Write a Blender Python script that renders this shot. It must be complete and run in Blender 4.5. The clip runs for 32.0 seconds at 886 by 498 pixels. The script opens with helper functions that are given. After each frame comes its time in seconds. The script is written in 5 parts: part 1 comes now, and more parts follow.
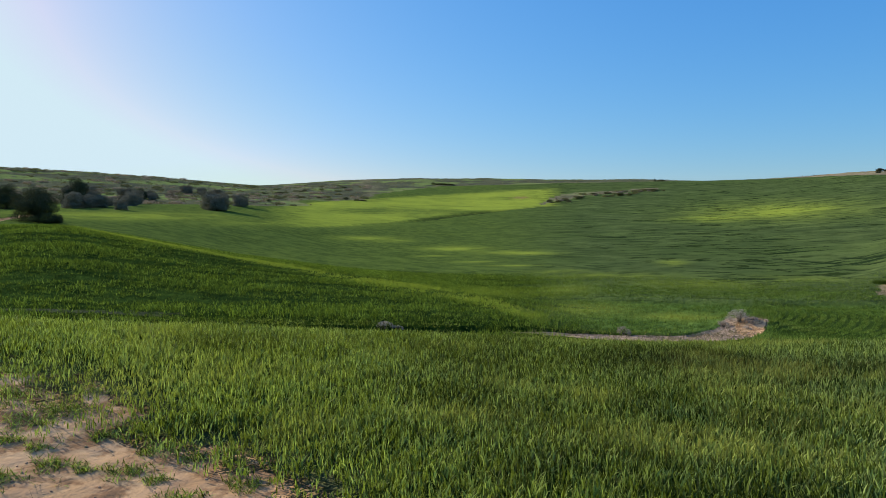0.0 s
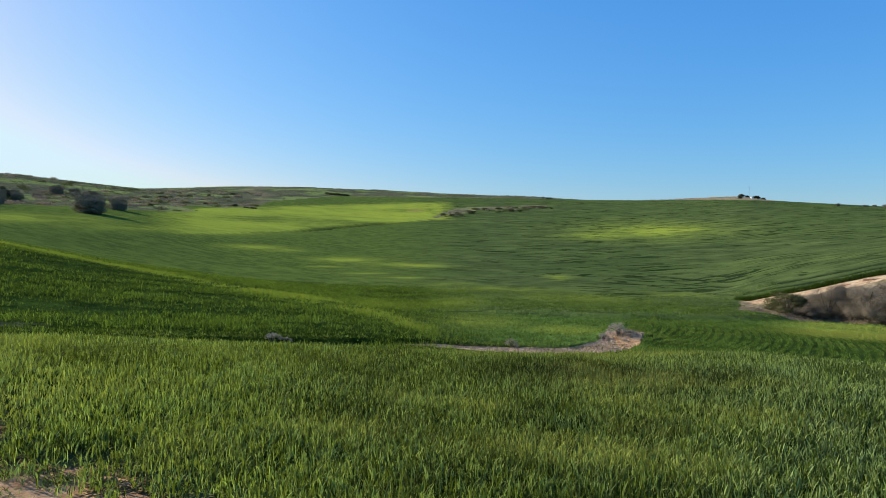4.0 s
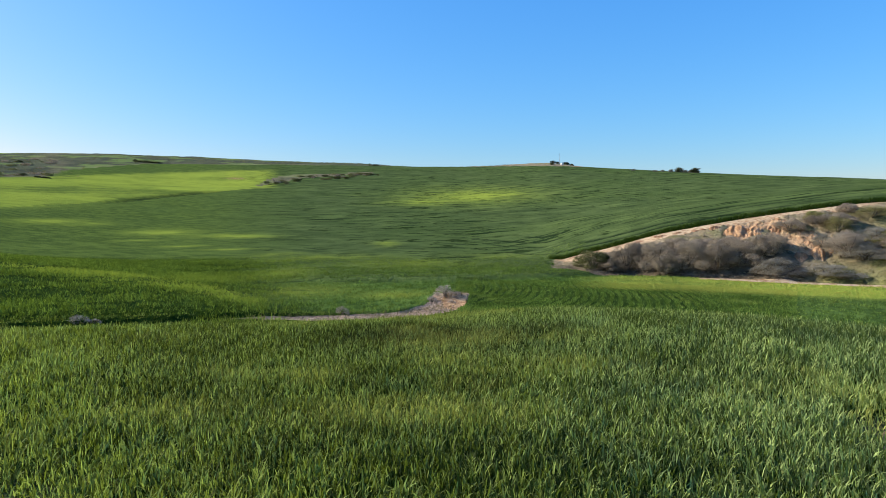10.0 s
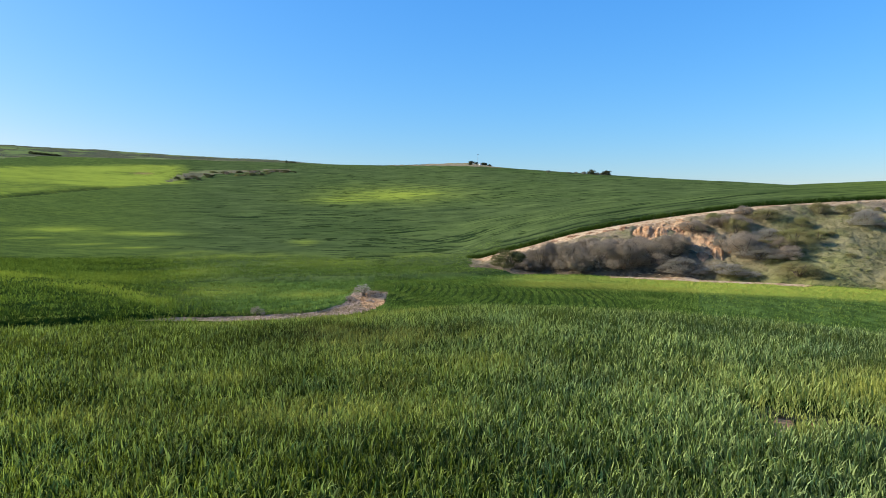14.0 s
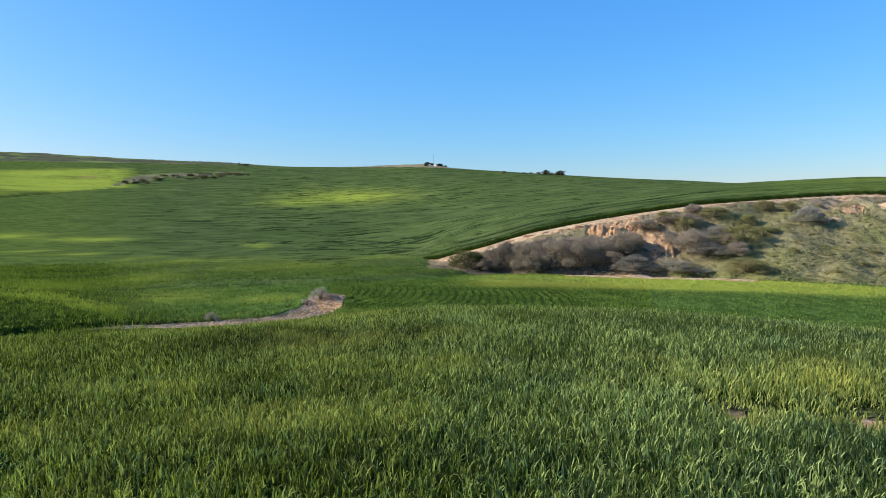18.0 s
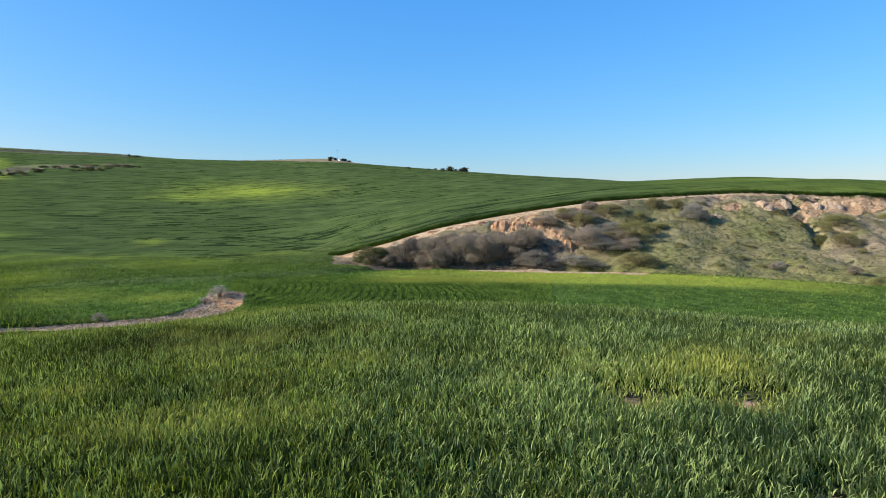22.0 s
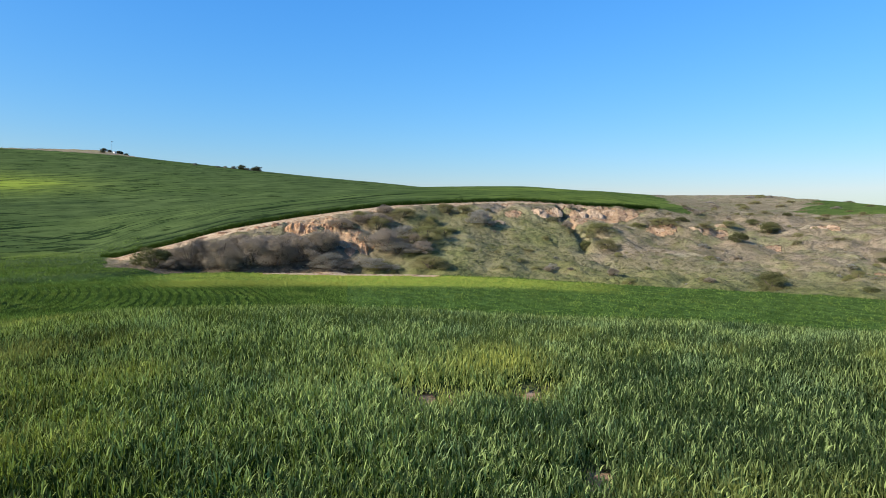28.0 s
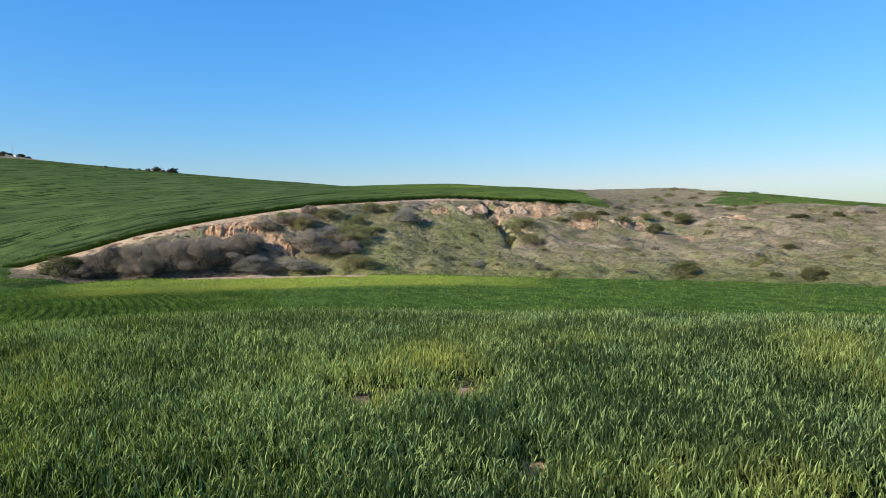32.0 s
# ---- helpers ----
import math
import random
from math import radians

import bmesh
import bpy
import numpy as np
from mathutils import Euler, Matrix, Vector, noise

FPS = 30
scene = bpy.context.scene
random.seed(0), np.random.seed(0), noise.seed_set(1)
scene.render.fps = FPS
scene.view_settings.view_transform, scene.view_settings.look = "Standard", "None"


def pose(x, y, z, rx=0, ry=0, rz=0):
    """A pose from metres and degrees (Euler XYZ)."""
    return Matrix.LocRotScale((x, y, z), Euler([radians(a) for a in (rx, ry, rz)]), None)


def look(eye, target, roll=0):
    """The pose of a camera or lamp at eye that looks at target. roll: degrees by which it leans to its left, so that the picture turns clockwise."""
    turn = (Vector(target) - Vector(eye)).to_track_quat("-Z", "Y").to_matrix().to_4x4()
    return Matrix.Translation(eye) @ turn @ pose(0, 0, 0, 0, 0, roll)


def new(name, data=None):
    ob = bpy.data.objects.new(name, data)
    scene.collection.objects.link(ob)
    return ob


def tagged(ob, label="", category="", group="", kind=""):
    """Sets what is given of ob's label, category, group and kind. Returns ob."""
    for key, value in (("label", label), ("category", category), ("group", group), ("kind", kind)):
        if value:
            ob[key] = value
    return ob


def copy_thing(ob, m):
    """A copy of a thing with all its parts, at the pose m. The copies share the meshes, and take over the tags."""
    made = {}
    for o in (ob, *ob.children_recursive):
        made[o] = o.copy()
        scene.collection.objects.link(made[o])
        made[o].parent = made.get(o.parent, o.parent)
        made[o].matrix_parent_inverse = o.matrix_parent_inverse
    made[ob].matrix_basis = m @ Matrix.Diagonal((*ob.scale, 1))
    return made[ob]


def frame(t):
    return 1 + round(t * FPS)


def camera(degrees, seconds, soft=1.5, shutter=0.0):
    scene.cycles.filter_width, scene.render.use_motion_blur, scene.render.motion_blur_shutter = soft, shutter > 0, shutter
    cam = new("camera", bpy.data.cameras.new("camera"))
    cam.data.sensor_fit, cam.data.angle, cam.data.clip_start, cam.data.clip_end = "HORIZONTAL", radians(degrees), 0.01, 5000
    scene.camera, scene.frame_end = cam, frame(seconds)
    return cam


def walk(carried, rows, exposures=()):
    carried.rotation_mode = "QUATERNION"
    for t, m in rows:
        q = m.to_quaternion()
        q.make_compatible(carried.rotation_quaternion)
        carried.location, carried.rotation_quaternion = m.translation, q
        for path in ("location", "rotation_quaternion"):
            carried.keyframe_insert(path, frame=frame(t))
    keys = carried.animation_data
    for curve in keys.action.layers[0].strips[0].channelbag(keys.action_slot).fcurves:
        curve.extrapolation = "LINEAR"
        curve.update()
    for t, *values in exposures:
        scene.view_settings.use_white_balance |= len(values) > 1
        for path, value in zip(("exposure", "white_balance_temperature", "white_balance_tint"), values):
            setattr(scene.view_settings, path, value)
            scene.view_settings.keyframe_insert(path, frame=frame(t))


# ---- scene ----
import collections

cam = camera(67.35, 32.0, soft=0.45)
PATH = [
    (0.0, pose(-0.000, 0.000, 1.6, 88.85, 0.01, 0.04)),
    (0.5, pose(-0.000, 0.000, 1.6, 88.51, 0.07, -0.05)),
    (1.0, pose(-0.000, 0.000, 1.6, 88.65, -0.21, -1.20)),
    (1.5, pose(-0.000, 0.000, 1.6, 88.38, -0.42, -3.10)),
    (2.0, pose(-0.000, 0.000, 1.6, 88.19, -0.59, -4.00)),
    (2.5, pose(-0.000, 0.000, 1.6, 88.74, -0.64, -5.03)),
    (3.0, pose(-0.000, 0.000, 1.6, 89.37, -0.71, -6.36)),
    (3.5, pose(-0.000, 0.000, 1.6, 89.97, -1.38, -7.95)),
    (5.5, pose(-0.000, 0.000, 1.6, 89.34, 0.67, -13.13)),
    (6.0, pose(-0.000, 0.000, 1.6, 88.08, -0.08, -16.05)),
    (6.5, pose(-0.000, 0.000, 1.6, 87.60, 0.99, -17.22)),
    (7.0, pose(-0.000, 0.000, 1.6, 87.35, 1.52, -19.79)),
    (7.5, pose(-0.000, 0.000, 1.6, 86.66, 0.69, -21.47)),
    (8.0, pose(-0.000, 0.000, 1.6, 86.78, 1.02, -22.30)),
    (8.5, pose(-0.000, 0.000, 1.6, 87.12, 0.42, -23.13)),
    (9.0, pose(-0.000, 0.000, 1.6, 86.63, 0.14, -23.36)),
    (9.5, pose(-0.000, 0.000, 1.6, 86.99, -0.20, -23.31)),
    (10.0, pose(-0.000, 0.000, 1.6, 87.33, 0.03, -23.85)),
    (10.5, pose(-0.000, 0.000, 1.6, 87.53, 0.41, -24.13)),
    (11.0, pose(-0.000, 0.000, 1.6, 87.01, 0.19, -25.64)),
    (11.5, pose(-0.000, 0.000, 1.6, 87.39, 0.04, -27.32)),
    (12.0, pose(-0.000, 0.000, 1.6, 87.13, -0.02, -28.13)),
    (12.5, pose(-0.000, 0.000, 1.6, 87.07, -0.33, -28.53)),
    (13.0, pose(-0.000, 0.000, 1.6, 87.13, -0.40, -29.76)),
    (13.5, pose(-0.000, 0.000, 1.6, 87.37, -0.37, -30.24)),
    (14.0, pose(-0.000, 0.000, 1.6, 87.27, -0.46, -30.81)),
    (14.5, pose(-0.000, 0.000, 1.6, 87.17, -0.73, -31.41)),
    (16.5, pose(-0.002, 0.003, 1.6, 86.70, -0.13, -33.46)),
    (17.0, pose(-0.003, 0.005, 1.6, 86.67, 0.09, -33.84)),
    (17.5, pose(-0.005, 0.008, 1.6, 87.05, 0.19, -34.03)),
    (18.0, pose(-0.007, 0.011, 1.6, 87.38, 0.25, -34.54)),
    (18.5, pose(-0.008, 0.013, 1.6, 87.17, 0.37, -35.11)),
    (19.0, pose(-0.010, 0.016, 1.6, 87.23, 0.44, -35.71)),
    (19.5, pose(-0.012, 0.019, 1.6, 87.32, 0.41, -35.71)),
    (20.0, pose(-0.013, 0.021, 1.6, 87.37, 0.39, -35.66)),
    (20.5, pose(-0.015, 0.024, 1.6, 87.41, 0.08, -37.38)),
    (21.0, pose(-0.017, 0.027, 1.6, 87.08, 0.26, -38.86)),
    (21.5, pose(-0.018, 0.029, 1.6, 87.25, -0.28, -41.51)),
    (22.0, pose(-0.020, 0.032, 1.6, 86.99, 0.04, -42.73)),
    (22.5, pose(-0.022, 0.034, 1.6, 86.39, -0.16, -44.42)),
    (23.0, pose(-0.023, 0.037, 1.6, 87.05, 0.26, -45.37)),
    (23.5, pose(-0.025, 0.040, 1.6, 87.41, -0.11, -47.49)),
    (24.0, pose(-0.026, 0.042, 1.6, 87.46, -0.25, -48.22)),
    (24.5, pose(-0.028, 0.045, 1.6, 87.73, -0.70, -48.70)),
    (25.0, pose(-0.030, 0.048, 1.6, 87.18, -0.25, -50.77)),
    (25.5, pose(-0.031, 0.050, 1.6, 86.05, 0.10, -53.06)),
    (27.5, pose(-0.038, 0.061, 1.6, 86.85, -0.79, -57.55)),
    (28.0, pose(-0.040, 0.064, 1.6, 87.39, -1.17, -60.20)),
    (28.5, pose(-0.041, 0.066, 1.6, 87.60, -1.15, -60.48)),
    (29.0, pose(-0.043, 0.069, 1.6, 88.31, -0.87, -60.67)),
    (29.5, pose(-0.045, 0.072, 1.6, 88.27, 0.06, -61.19)),
    (30.0, pose(-0.046, 0.074, 1.6, 87.81, 0.16, -62.37)),
    (30.5, pose(-0.048, 0.077, 1.6, 87.37, 0.25, -63.42)),
    (31.0, pose(-0.050, 0.080, 1.6, 87.62, 0.31, -64.81)),
    (31.5, pose(-0.051, 0.082, 1.6, 87.39, 0.37, -66.03)),
    (32.0, pose(-0.053, 0.085, 1.6, 87.28, 0.22, -66.54)),
]
walk(cam, PATH, exposures=((0, 0.38, 6750, 8), (3, 0.44, 6700, 8), (6, 0.55, 6600, 10), (9, 0.65, 6500, 10), (14, 0.66, 6500, 10), (24, 0.63, 6450, 10), (32, 0.49, 6200, 10)))

# ---- daylight: low morning sun from the side, clear sky ----
SUN_BEARING, SUN_HEIGHT = -58.0, 26.0
world = bpy.data.worlds.new("sky")
scene.world = world
world.use_nodes = True
wn, wl = world.node_tree.nodes, world.node_tree.links
sky = wn.new("ShaderNodeTexSky")
sky.sky_type = "NISHITA"
sky.sun_disc = False
sky.sun_elevation = radians(SUN_HEIGHT)
sky.sun_rotation = radians(SUN_BEARING)
sky.altitude = 1200
sky.air_density, sky.dust_density, sky.ozone_density = 1.0, 2.2, 3.0
deep = wn.new("ShaderNodeGamma")
deep.inputs["Gamma"].default_value = 1.5
clear = wn.new("ShaderNodeMix")
clear.data_type, clear.blend_type = "RGBA", "MULTIPLY"
clear.inputs[0].default_value = 1.0
clear.inputs[7].default_value = (0.90, 0.937, 0.94, 1)
grey = wn.new("ShaderNodeRGBToBW")
even = wn.new("ShaderNodeMath")
even.operation = "POWER"
even.inputs[1].default_value = -0.82
scaled_sky = wn.new("ShaderNodeVectorMath")
scaled_sky.operation = "SCALE"
wl.new(sky.outputs[0], clear.inputs[6])
wl.new(clear.outputs[2], deep.inputs["Color"])
wl.new(clear.outputs[2], grey.inputs[0])
wl.new(grey.outputs[0], even.inputs[0])
wl.new(deep.outputs[0], scaled_sky.inputs[0])
wl.new(even.outputs[0], scaled_sky.inputs["Scale"])
level_sky = wn.new("ShaderNodeVectorMath")
level_sky.operation = "SCALE"
level_sky.inputs["Scale"].default_value = 0.219
wl.new(scaled_sky.outputs[0], level_sky.inputs[0])
split, joined = wn.new("ShaderNodeSeparateColor"), wn.new("ShaderNodeCombineColor")
wl.new(level_sky.outputs[0], split.inputs[0])
for k, (most, power, gain) in enumerate(((0.48, 1.7, 2.42), (0.83, 1.1, 1.10), (1.08, 0.8, 0.98))):
    previous = split.outputs[k]
    for operation, v in (("MINIMUM", most), ("POWER", power), ("MULTIPLY", gain)):
        n = wn.new("ShaderNodeMath")
        n.operation = operation
        n.inputs[1].default_value = v
        wl.new(previous, n.inputs[0])
        previous = n.outputs[0]
    wl.new(previous, joined.inputs[k])
wl.new(joined.outputs[0], wn["Background"].inputs[0])
wn["Background"].inputs[1].default_value = 0.707
lamp = bpy.data.lights.new("sun", "SUN")
lamp.energy, lamp.angle, lamp.color = 5.0, radians(0.5), (1.0, 0.94, 0.84)
sun = new("sun", lamp)
sb, sh = radians(SUN_BEARING), radians(SUN_HEIGHT)
sun.matrix_world = look((0, 0, 0), (-math.sin(sb) * math.cos(sh), -math.cos(sb) * math.cos(sh), -math.sin(sh)))


# ---- material helpers ----
class Nodes:
    """A small builder for one node material."""

    def __init__(self, name, rough=0.9, spec=0.2):
        self.m = bpy.data.materials.new(name)
        self.m.use_nodes = True
        self.t = self.m.node_tree
        self.b = self.t.nodes["Principled BSDF"]
        self.b.inputs["Roughness"].default_value = rough
        self.b.inputs["Specular IOR Level"].default_value = spec
        self.coord = self.t.nodes.new("ShaderNodeTexCoord").outputs["Object"]

    def set(self, socket, v):
        if isinstance(v, bpy.types.NodeSocket):
            self.t.links.new(v, socket)
        elif isinstance(v, tuple) and len(v) == 3 and socket.type == "RGBA":
            socket.default_value = (*v, 1)
        else:
            socket.default_value = v

    def noise(self, scale, detail=4, rough=0.6, stretch=None, turn=0.0, at=None):
        n = self.t.nodes.new("ShaderNodeTexNoise")
        n.inputs["Scale"].default_value, n.inputs["Detail"].default_value, n.inputs["Roughness"].default_value = scale, detail, rough
        src = at or self.coord
        if stretch:
            r = self.t.nodes.new("ShaderNodeMapping")
            r.inputs["Rotation"].default_value = (0, 0, radians(turn))
            self.t.links.new(src, r.inputs[0])
            s = self.t.nodes.new("ShaderNodeVectorMath")
            s.operation = "MULTIPLY"
            self.t.links.new(r.outputs[0], s.inputs[0])
            s.inputs[1].default_value = stretch
            src = s.outputs[0]
        self.t.links.new(src, n.inputs["Vector"])
        return n.outputs["Fac"]

    def drilled(self, flat, steep, tilt, detail=4, rough=0.6):
        """Noise drawn out along lines that climb gently across a slope."""
        d = self.t.nodes.new("ShaderNodeVectorMath")
        d.operation = "DOT_PRODUCT"
        self.t.links.new(self.coord, d.inputs[0])
        d.inputs[1].default_value = (-tilt * 0.906, tilt * 0.42, 1.0)
        p = self.t.nodes.new("ShaderNodeSeparateXYZ")
        self.t.links.new(self.coord, p.inputs[0])
        j = self.t.nodes.new("ShaderNodeCombineXYZ")
        for k, (v, m) in enumerate(((p.outputs[0], flat), (p.outputs[1], flat), (d.outputs["Value"], steep))):
            self.t.links.new(self.math("MULTIPLY", v, m), j.inputs[k])
        return self.noise(1.0, detail, rough, at=j.outputs[0])

    def ramp(self, v, lo, hi, a=0.0, b=1.0):
        n = self.t.nodes.new("ShaderNodeMapRange")
        n.interpolation_type = "SMOOTHSTEP"
        for k, x in zip(("Value", "From Min", "From Max", "To Min", "To Max"), (v, lo, hi, a, b)):
            self.set(n.inputs[k], x)
        return n.outputs[0]

    def mix(self, f, a, b, mode="MIX"):
        n = self.t.nodes.new("ShaderNodeMix")
        n.data_type, n.blend_type = "RGBA", mode
        self.set(n.inputs[0], f), self.set(n.inputs[6], a), self.set(n.inputs[7], b)
        return n.outputs[2]

    def math(self, op, a, b=0.0):
        n = self.t.nodes.new("ShaderNodeMath")
        n.operation = op
        self.set(n.inputs[0], a), self.set(n.inputs[1], b)
        return n.outputs[0]

    def attr(self, name):
        n = self.t.nodes.new("ShaderNodeAttribute")
        n.attribute_name = name
        return n.outputs["Fac"]

    def rand(self, island=False):
        n = self.t.nodes.new("ShaderNodeNewGeometry" if island else "ShaderNodeObjectInfo")
        return n.outputs["Random Per Island" if island else "Random"]

    def bump(self, h, dist, strength=1.0):
        n = self.t.nodes.new("ShaderNodeBump")
        n.inputs["Distance"].default_value, n.inputs["Strength"].default_value = dist, strength
        self.set(n.inputs["Height"], h)
        self.t.links.new(n.outputs[0], self.b.inputs["Normal"])

    def color(self, c):
        self.set(self.b.inputs["Base Color"], c)
        return self

    def thin(self, c, share):
        """Lets light through a leaf."""
        tr = self.t.nodes.new("ShaderNodeBsdfTranslucent")
        self.set(tr.inputs[0], c)
        mx = self.t.nodes.new("ShaderNodeMixShader")
        mx.inputs[0].default_value = share
        out = self.t.nodes["Material Output"]
        self.t.links.new(self.b.outputs[0], mx.inputs[1]), self.t.links.new(tr.outputs[0], mx.inputs[2])
        self.t.links.new(mx.outputs[0], out.inputs[0])
        return self


# ---- the lie of the land: ring lines round the lookout (bearing, distance, degrees above eye level) ----
EYE = 1.6
CREST = [(-60, 9, -5), (-34, 9, -6.04), (-22, 9, -7.3), (-9, 9, -8.5), (6, 9, -9.3), (15, 9, -9.6), (26, 9, -9.2), (34, 9, -8.2), (48, 9, -8.0), (67, 9, -8.7), (86, 9, -8.2),
         (100, 9, -7.6), (140, 9, -8), (180, 9, -9), (230, 9, -7), (270, 9, -5.5)]
GULLY = [(-60, 24, -5), (-34, 24, -6.3), (-22, 24, -7.5), (-9, 24, -8.25), (6, 24, -8.75), (15, 24, -8.95), (22, 24, -8.7), (34, 24, -8.4), (48, 24, -9), (67, 24, -9.5), (86, 24, -9.2),
         (101, 24, -9), (140, 24, -6), (180, 24, -4), (270, 24, -4)]
SPUR = [(-60, 80, 1.5), (-34, 65, 0.92), (-30, 62, 1.05), (-26.4, 60, 0.33), (-18, 54, -1.41), (-9, 46, -3.15), (0.7, 38, -4.6), (4.6, 35, -5.45), (8.5, 32, -6.61), (15, 31, -7.3),
        (26, 31, -7.2), (34, 35, -6.6), (48, 38, -6.5), (67, 38, -6.9), (101, 38, -6.8), (140, 40, -3), (180, 40, -2), (270, 60, 0)]
HOLLOW = [(-60, 90, 1.4), (-34, 78, 0.7), (-26, 80, 0.1), (-18, 78, -1.4), (-9, 75, -2.6), (0, 62, -3.9), (8.5, 50, -5.2), (15, 46, -5.6), (26, 46, -5.5), (34, 50, -5.0), (38.5, 54, -4.75),
          (48, 54, -4.75), (60, 53, -4.75), (77, 53, -5.15), (101, 52, -5.1), (140, 60, -2), (180, 60, -1), (270, 80, 1)]
TOE = [(-60, 110, 1.8), (-34, 100, 1.4), (-26, 110, 1.6), (-18, 110, 1.1), (-9, 105, -0.6), (0, 100, -1.6), (8.5, 80, -2.8), (15, 72, -3.6), (26, 68, -4.0), (33, 58, -4.3), (38.5, 56.5, -3.8),
       (45, 57.5, -2.4), (51, 58.5, -1.9), (60, 61, -1.5), (67, 63, -1.5), (77, 67, -1.9), (86, 70, -2.1), (101, 68, -2.3), (140, 80, -1), (180, 80, 0), (270, 110, 1.5)]
BROW = [(-60, 150, 2.2), (-34, 150, 2.2), (-26, 150, 2.3), (-18, 150, 2.15), (-9, 150, 1.0), (0, 145, 0.2), (8.5, 115, -1.2), (15, 95, -2.3), (26, 85, -3.0), (33, 63, -3.85), (38.4, 60, -2.75),
        (42, 60, -1.65), (47.6, 62, -0.45), (51, 63, 0.14), (55.7, 65, 0.85), (60.4, 68, 1.2), (67, 74, 1.6), (73, 78, 1.3), (79, 84, 1.0), (82.5, 88, 0.65), (90, 92, 0.5), (94, 92, 0.75),
        (101, 92, 0.3), (140, 120, 0), (180, 120, 0.5), (270, 160, 2)]
UPPER = [(-60, 240, 3.3), (-34, 240, 3.3), (-18, 240, 3.2), (-9, 260, 3.1), (0, 260, 2.6), (8.5, 230, 2.0), (15, 210, 1.5), (26, 190, 1.1), (33, 160, 0.6), (38.4, 135, 0.6), (45, 140, 1.5),
         (51, 140, 1.8), (60, 130, 2.25), (67, 120, 2.5), (73, 130, 2.1), (79, 150, 1.4), (86, 170, 0.9), (94, 140, 1.2), (101, 130, 0.6), (140, 180, 0.5), (180, 240, 0.8), (270, 260, 3)]
SKYLINE = [(-60, 450, 5), (-34, 450, 4.83), (-28, 450, 4.74), (-22.4, 460, 4.47), (-15.4, 600, 3.86), (-9, 600, 4.43), (-3, 520, 4.81), (3.7, 500, 4.81), (10, 480, 4.65), (16, 450, 4.58),
           (21.5, 420, 4.3), (27.6, 400, 4.4), (32.8, 400, 4.64), (36.5, 390, 4.11), (44, 380, 3.6), (53, 330, 3.03), (58, 250, 2.72), (62.5, 220, 2.87), (66.9, 210, 3.0), (72, 220, 2.73),
           (77, 320, 2.3), (81.5, 600, 2.15), (86, 500, 2.31), (90, 300, 2.0), (94, 240, 1.63), (98, 220, 1.22), (101, 210, 0.86), (140, 300, 1), (180, 400, 1), (230, 400, 2), (270, 450, 4)]
# bare eroded spots on the bank: bearing, rise, half width, half height
SCARPS = [(48.0, -0.75, 1.6, 0.75), (50.5, -0.4, 1.2, 0.45), (52.6, -1.7, 1.0, 1.1), (51.2, -1.3, 1.4, 0.6), (68.8, 0.75, 1.6, 0.5), (71.6, 0.8, 0.9, 0.55), (74.8, 0.9, 2.3, 0.5), (78.5, -0.35, 1.6, 0.35), (82.3, -0.5, 1.4, 0.3),
          (66.2, 0.75, 0.9, 0.35), (63.6, 0.6, 0.8, 0.3), (90.2, -0.05, 0.9, 0.3), (93.8, -2.9, 0.7, 0.25), (86.5, -1.2, 0.8, 0.2)]
CROP = 0.28  # height of the young wheat
FINE = np.arange(-180, 180.01, 0.1)


def ring(line, smooth):
    """Distance and height of a ring line at every fine bearing, rounded off."""
    az = np.array([((p[0] + 180) % 360) - 180 for p in line], float)
    order = np.argsort(az)
    az = az[order]
    out = []
    for k in (1, 2):
        v = np.array([p[k] for p in line], float)[order]
        v = np.interp(FINE, np.r_[az - 360, az, az + 360], np.r_[v, v, v])
        w = np.exp(-0.5 * (np.arange(-60, 61) * 0.1 / smooth) ** 2)
        out.append(np.convolve(np.r_[v[-61:-1], v, v[1:61]], w / w.sum(), "valid"))
    return out[0], EYE + out[0] * np.tan(np.radians(out[1]))


RINGS = [(np.full_like(FINE, 0.01), np.zeros_like(FINE)), (np.full_like(FINE, 2.5), np.zeros_like(FINE))]
for ringline, smooth in ((CREST, 2.5), (GULLY, 2.5), (SPUR, 1.2), (HOLLOW, 1.2), (TOE, 1.0), (BROW, 0.8), (UPPER, 1.5), (SKYLINE, 0.7)):
    rr, zz = ring(ringline, smooth)
    if ringline in (CREST, SPUR):
        zz = zz - (0.2 if ringline is CREST else CROP)
    if ringline is SKYLINE:
        zz = zz - 1.2
    RINGS.append((rr, zz))
rs, zs = RINGS[-1]
RINGS.append((rs * 1.35, zs * 0.97 + 0.0))
RINGS.append((np.full_like(FINE, 1700.0), 0.7 * zs))
RINGS.append((np.full_like(FINE, 4300.0), 0.4 * zs))
RK = np.array([r for r, z in RINGS])
ZK = np.array([z for r, z in RINGS])
RK = np.maximum.accumulate(RK + np.arange(len(RK))[:, None] * 0.01, axis=0)
# monotone cubic slopes along each bearing
HK = np.diff(RK, axis=0)
DK = np.diff(ZK, axis=0) / HK
SK = np.zeros_like(ZK)
same = DK[:-1] * DK[1:] > 0
w1, w2 = 2 * HK[1:] + HK[:-1], HK[1:] + 2 * HK[:-1]
SK[1:-1][same] = ((w1 + w2) / (w1 / np.where(same, DK[:-1], 1) + w2 / np.where(same, DK[1:], 1)))[same]
SK[-1] = DK[-1]


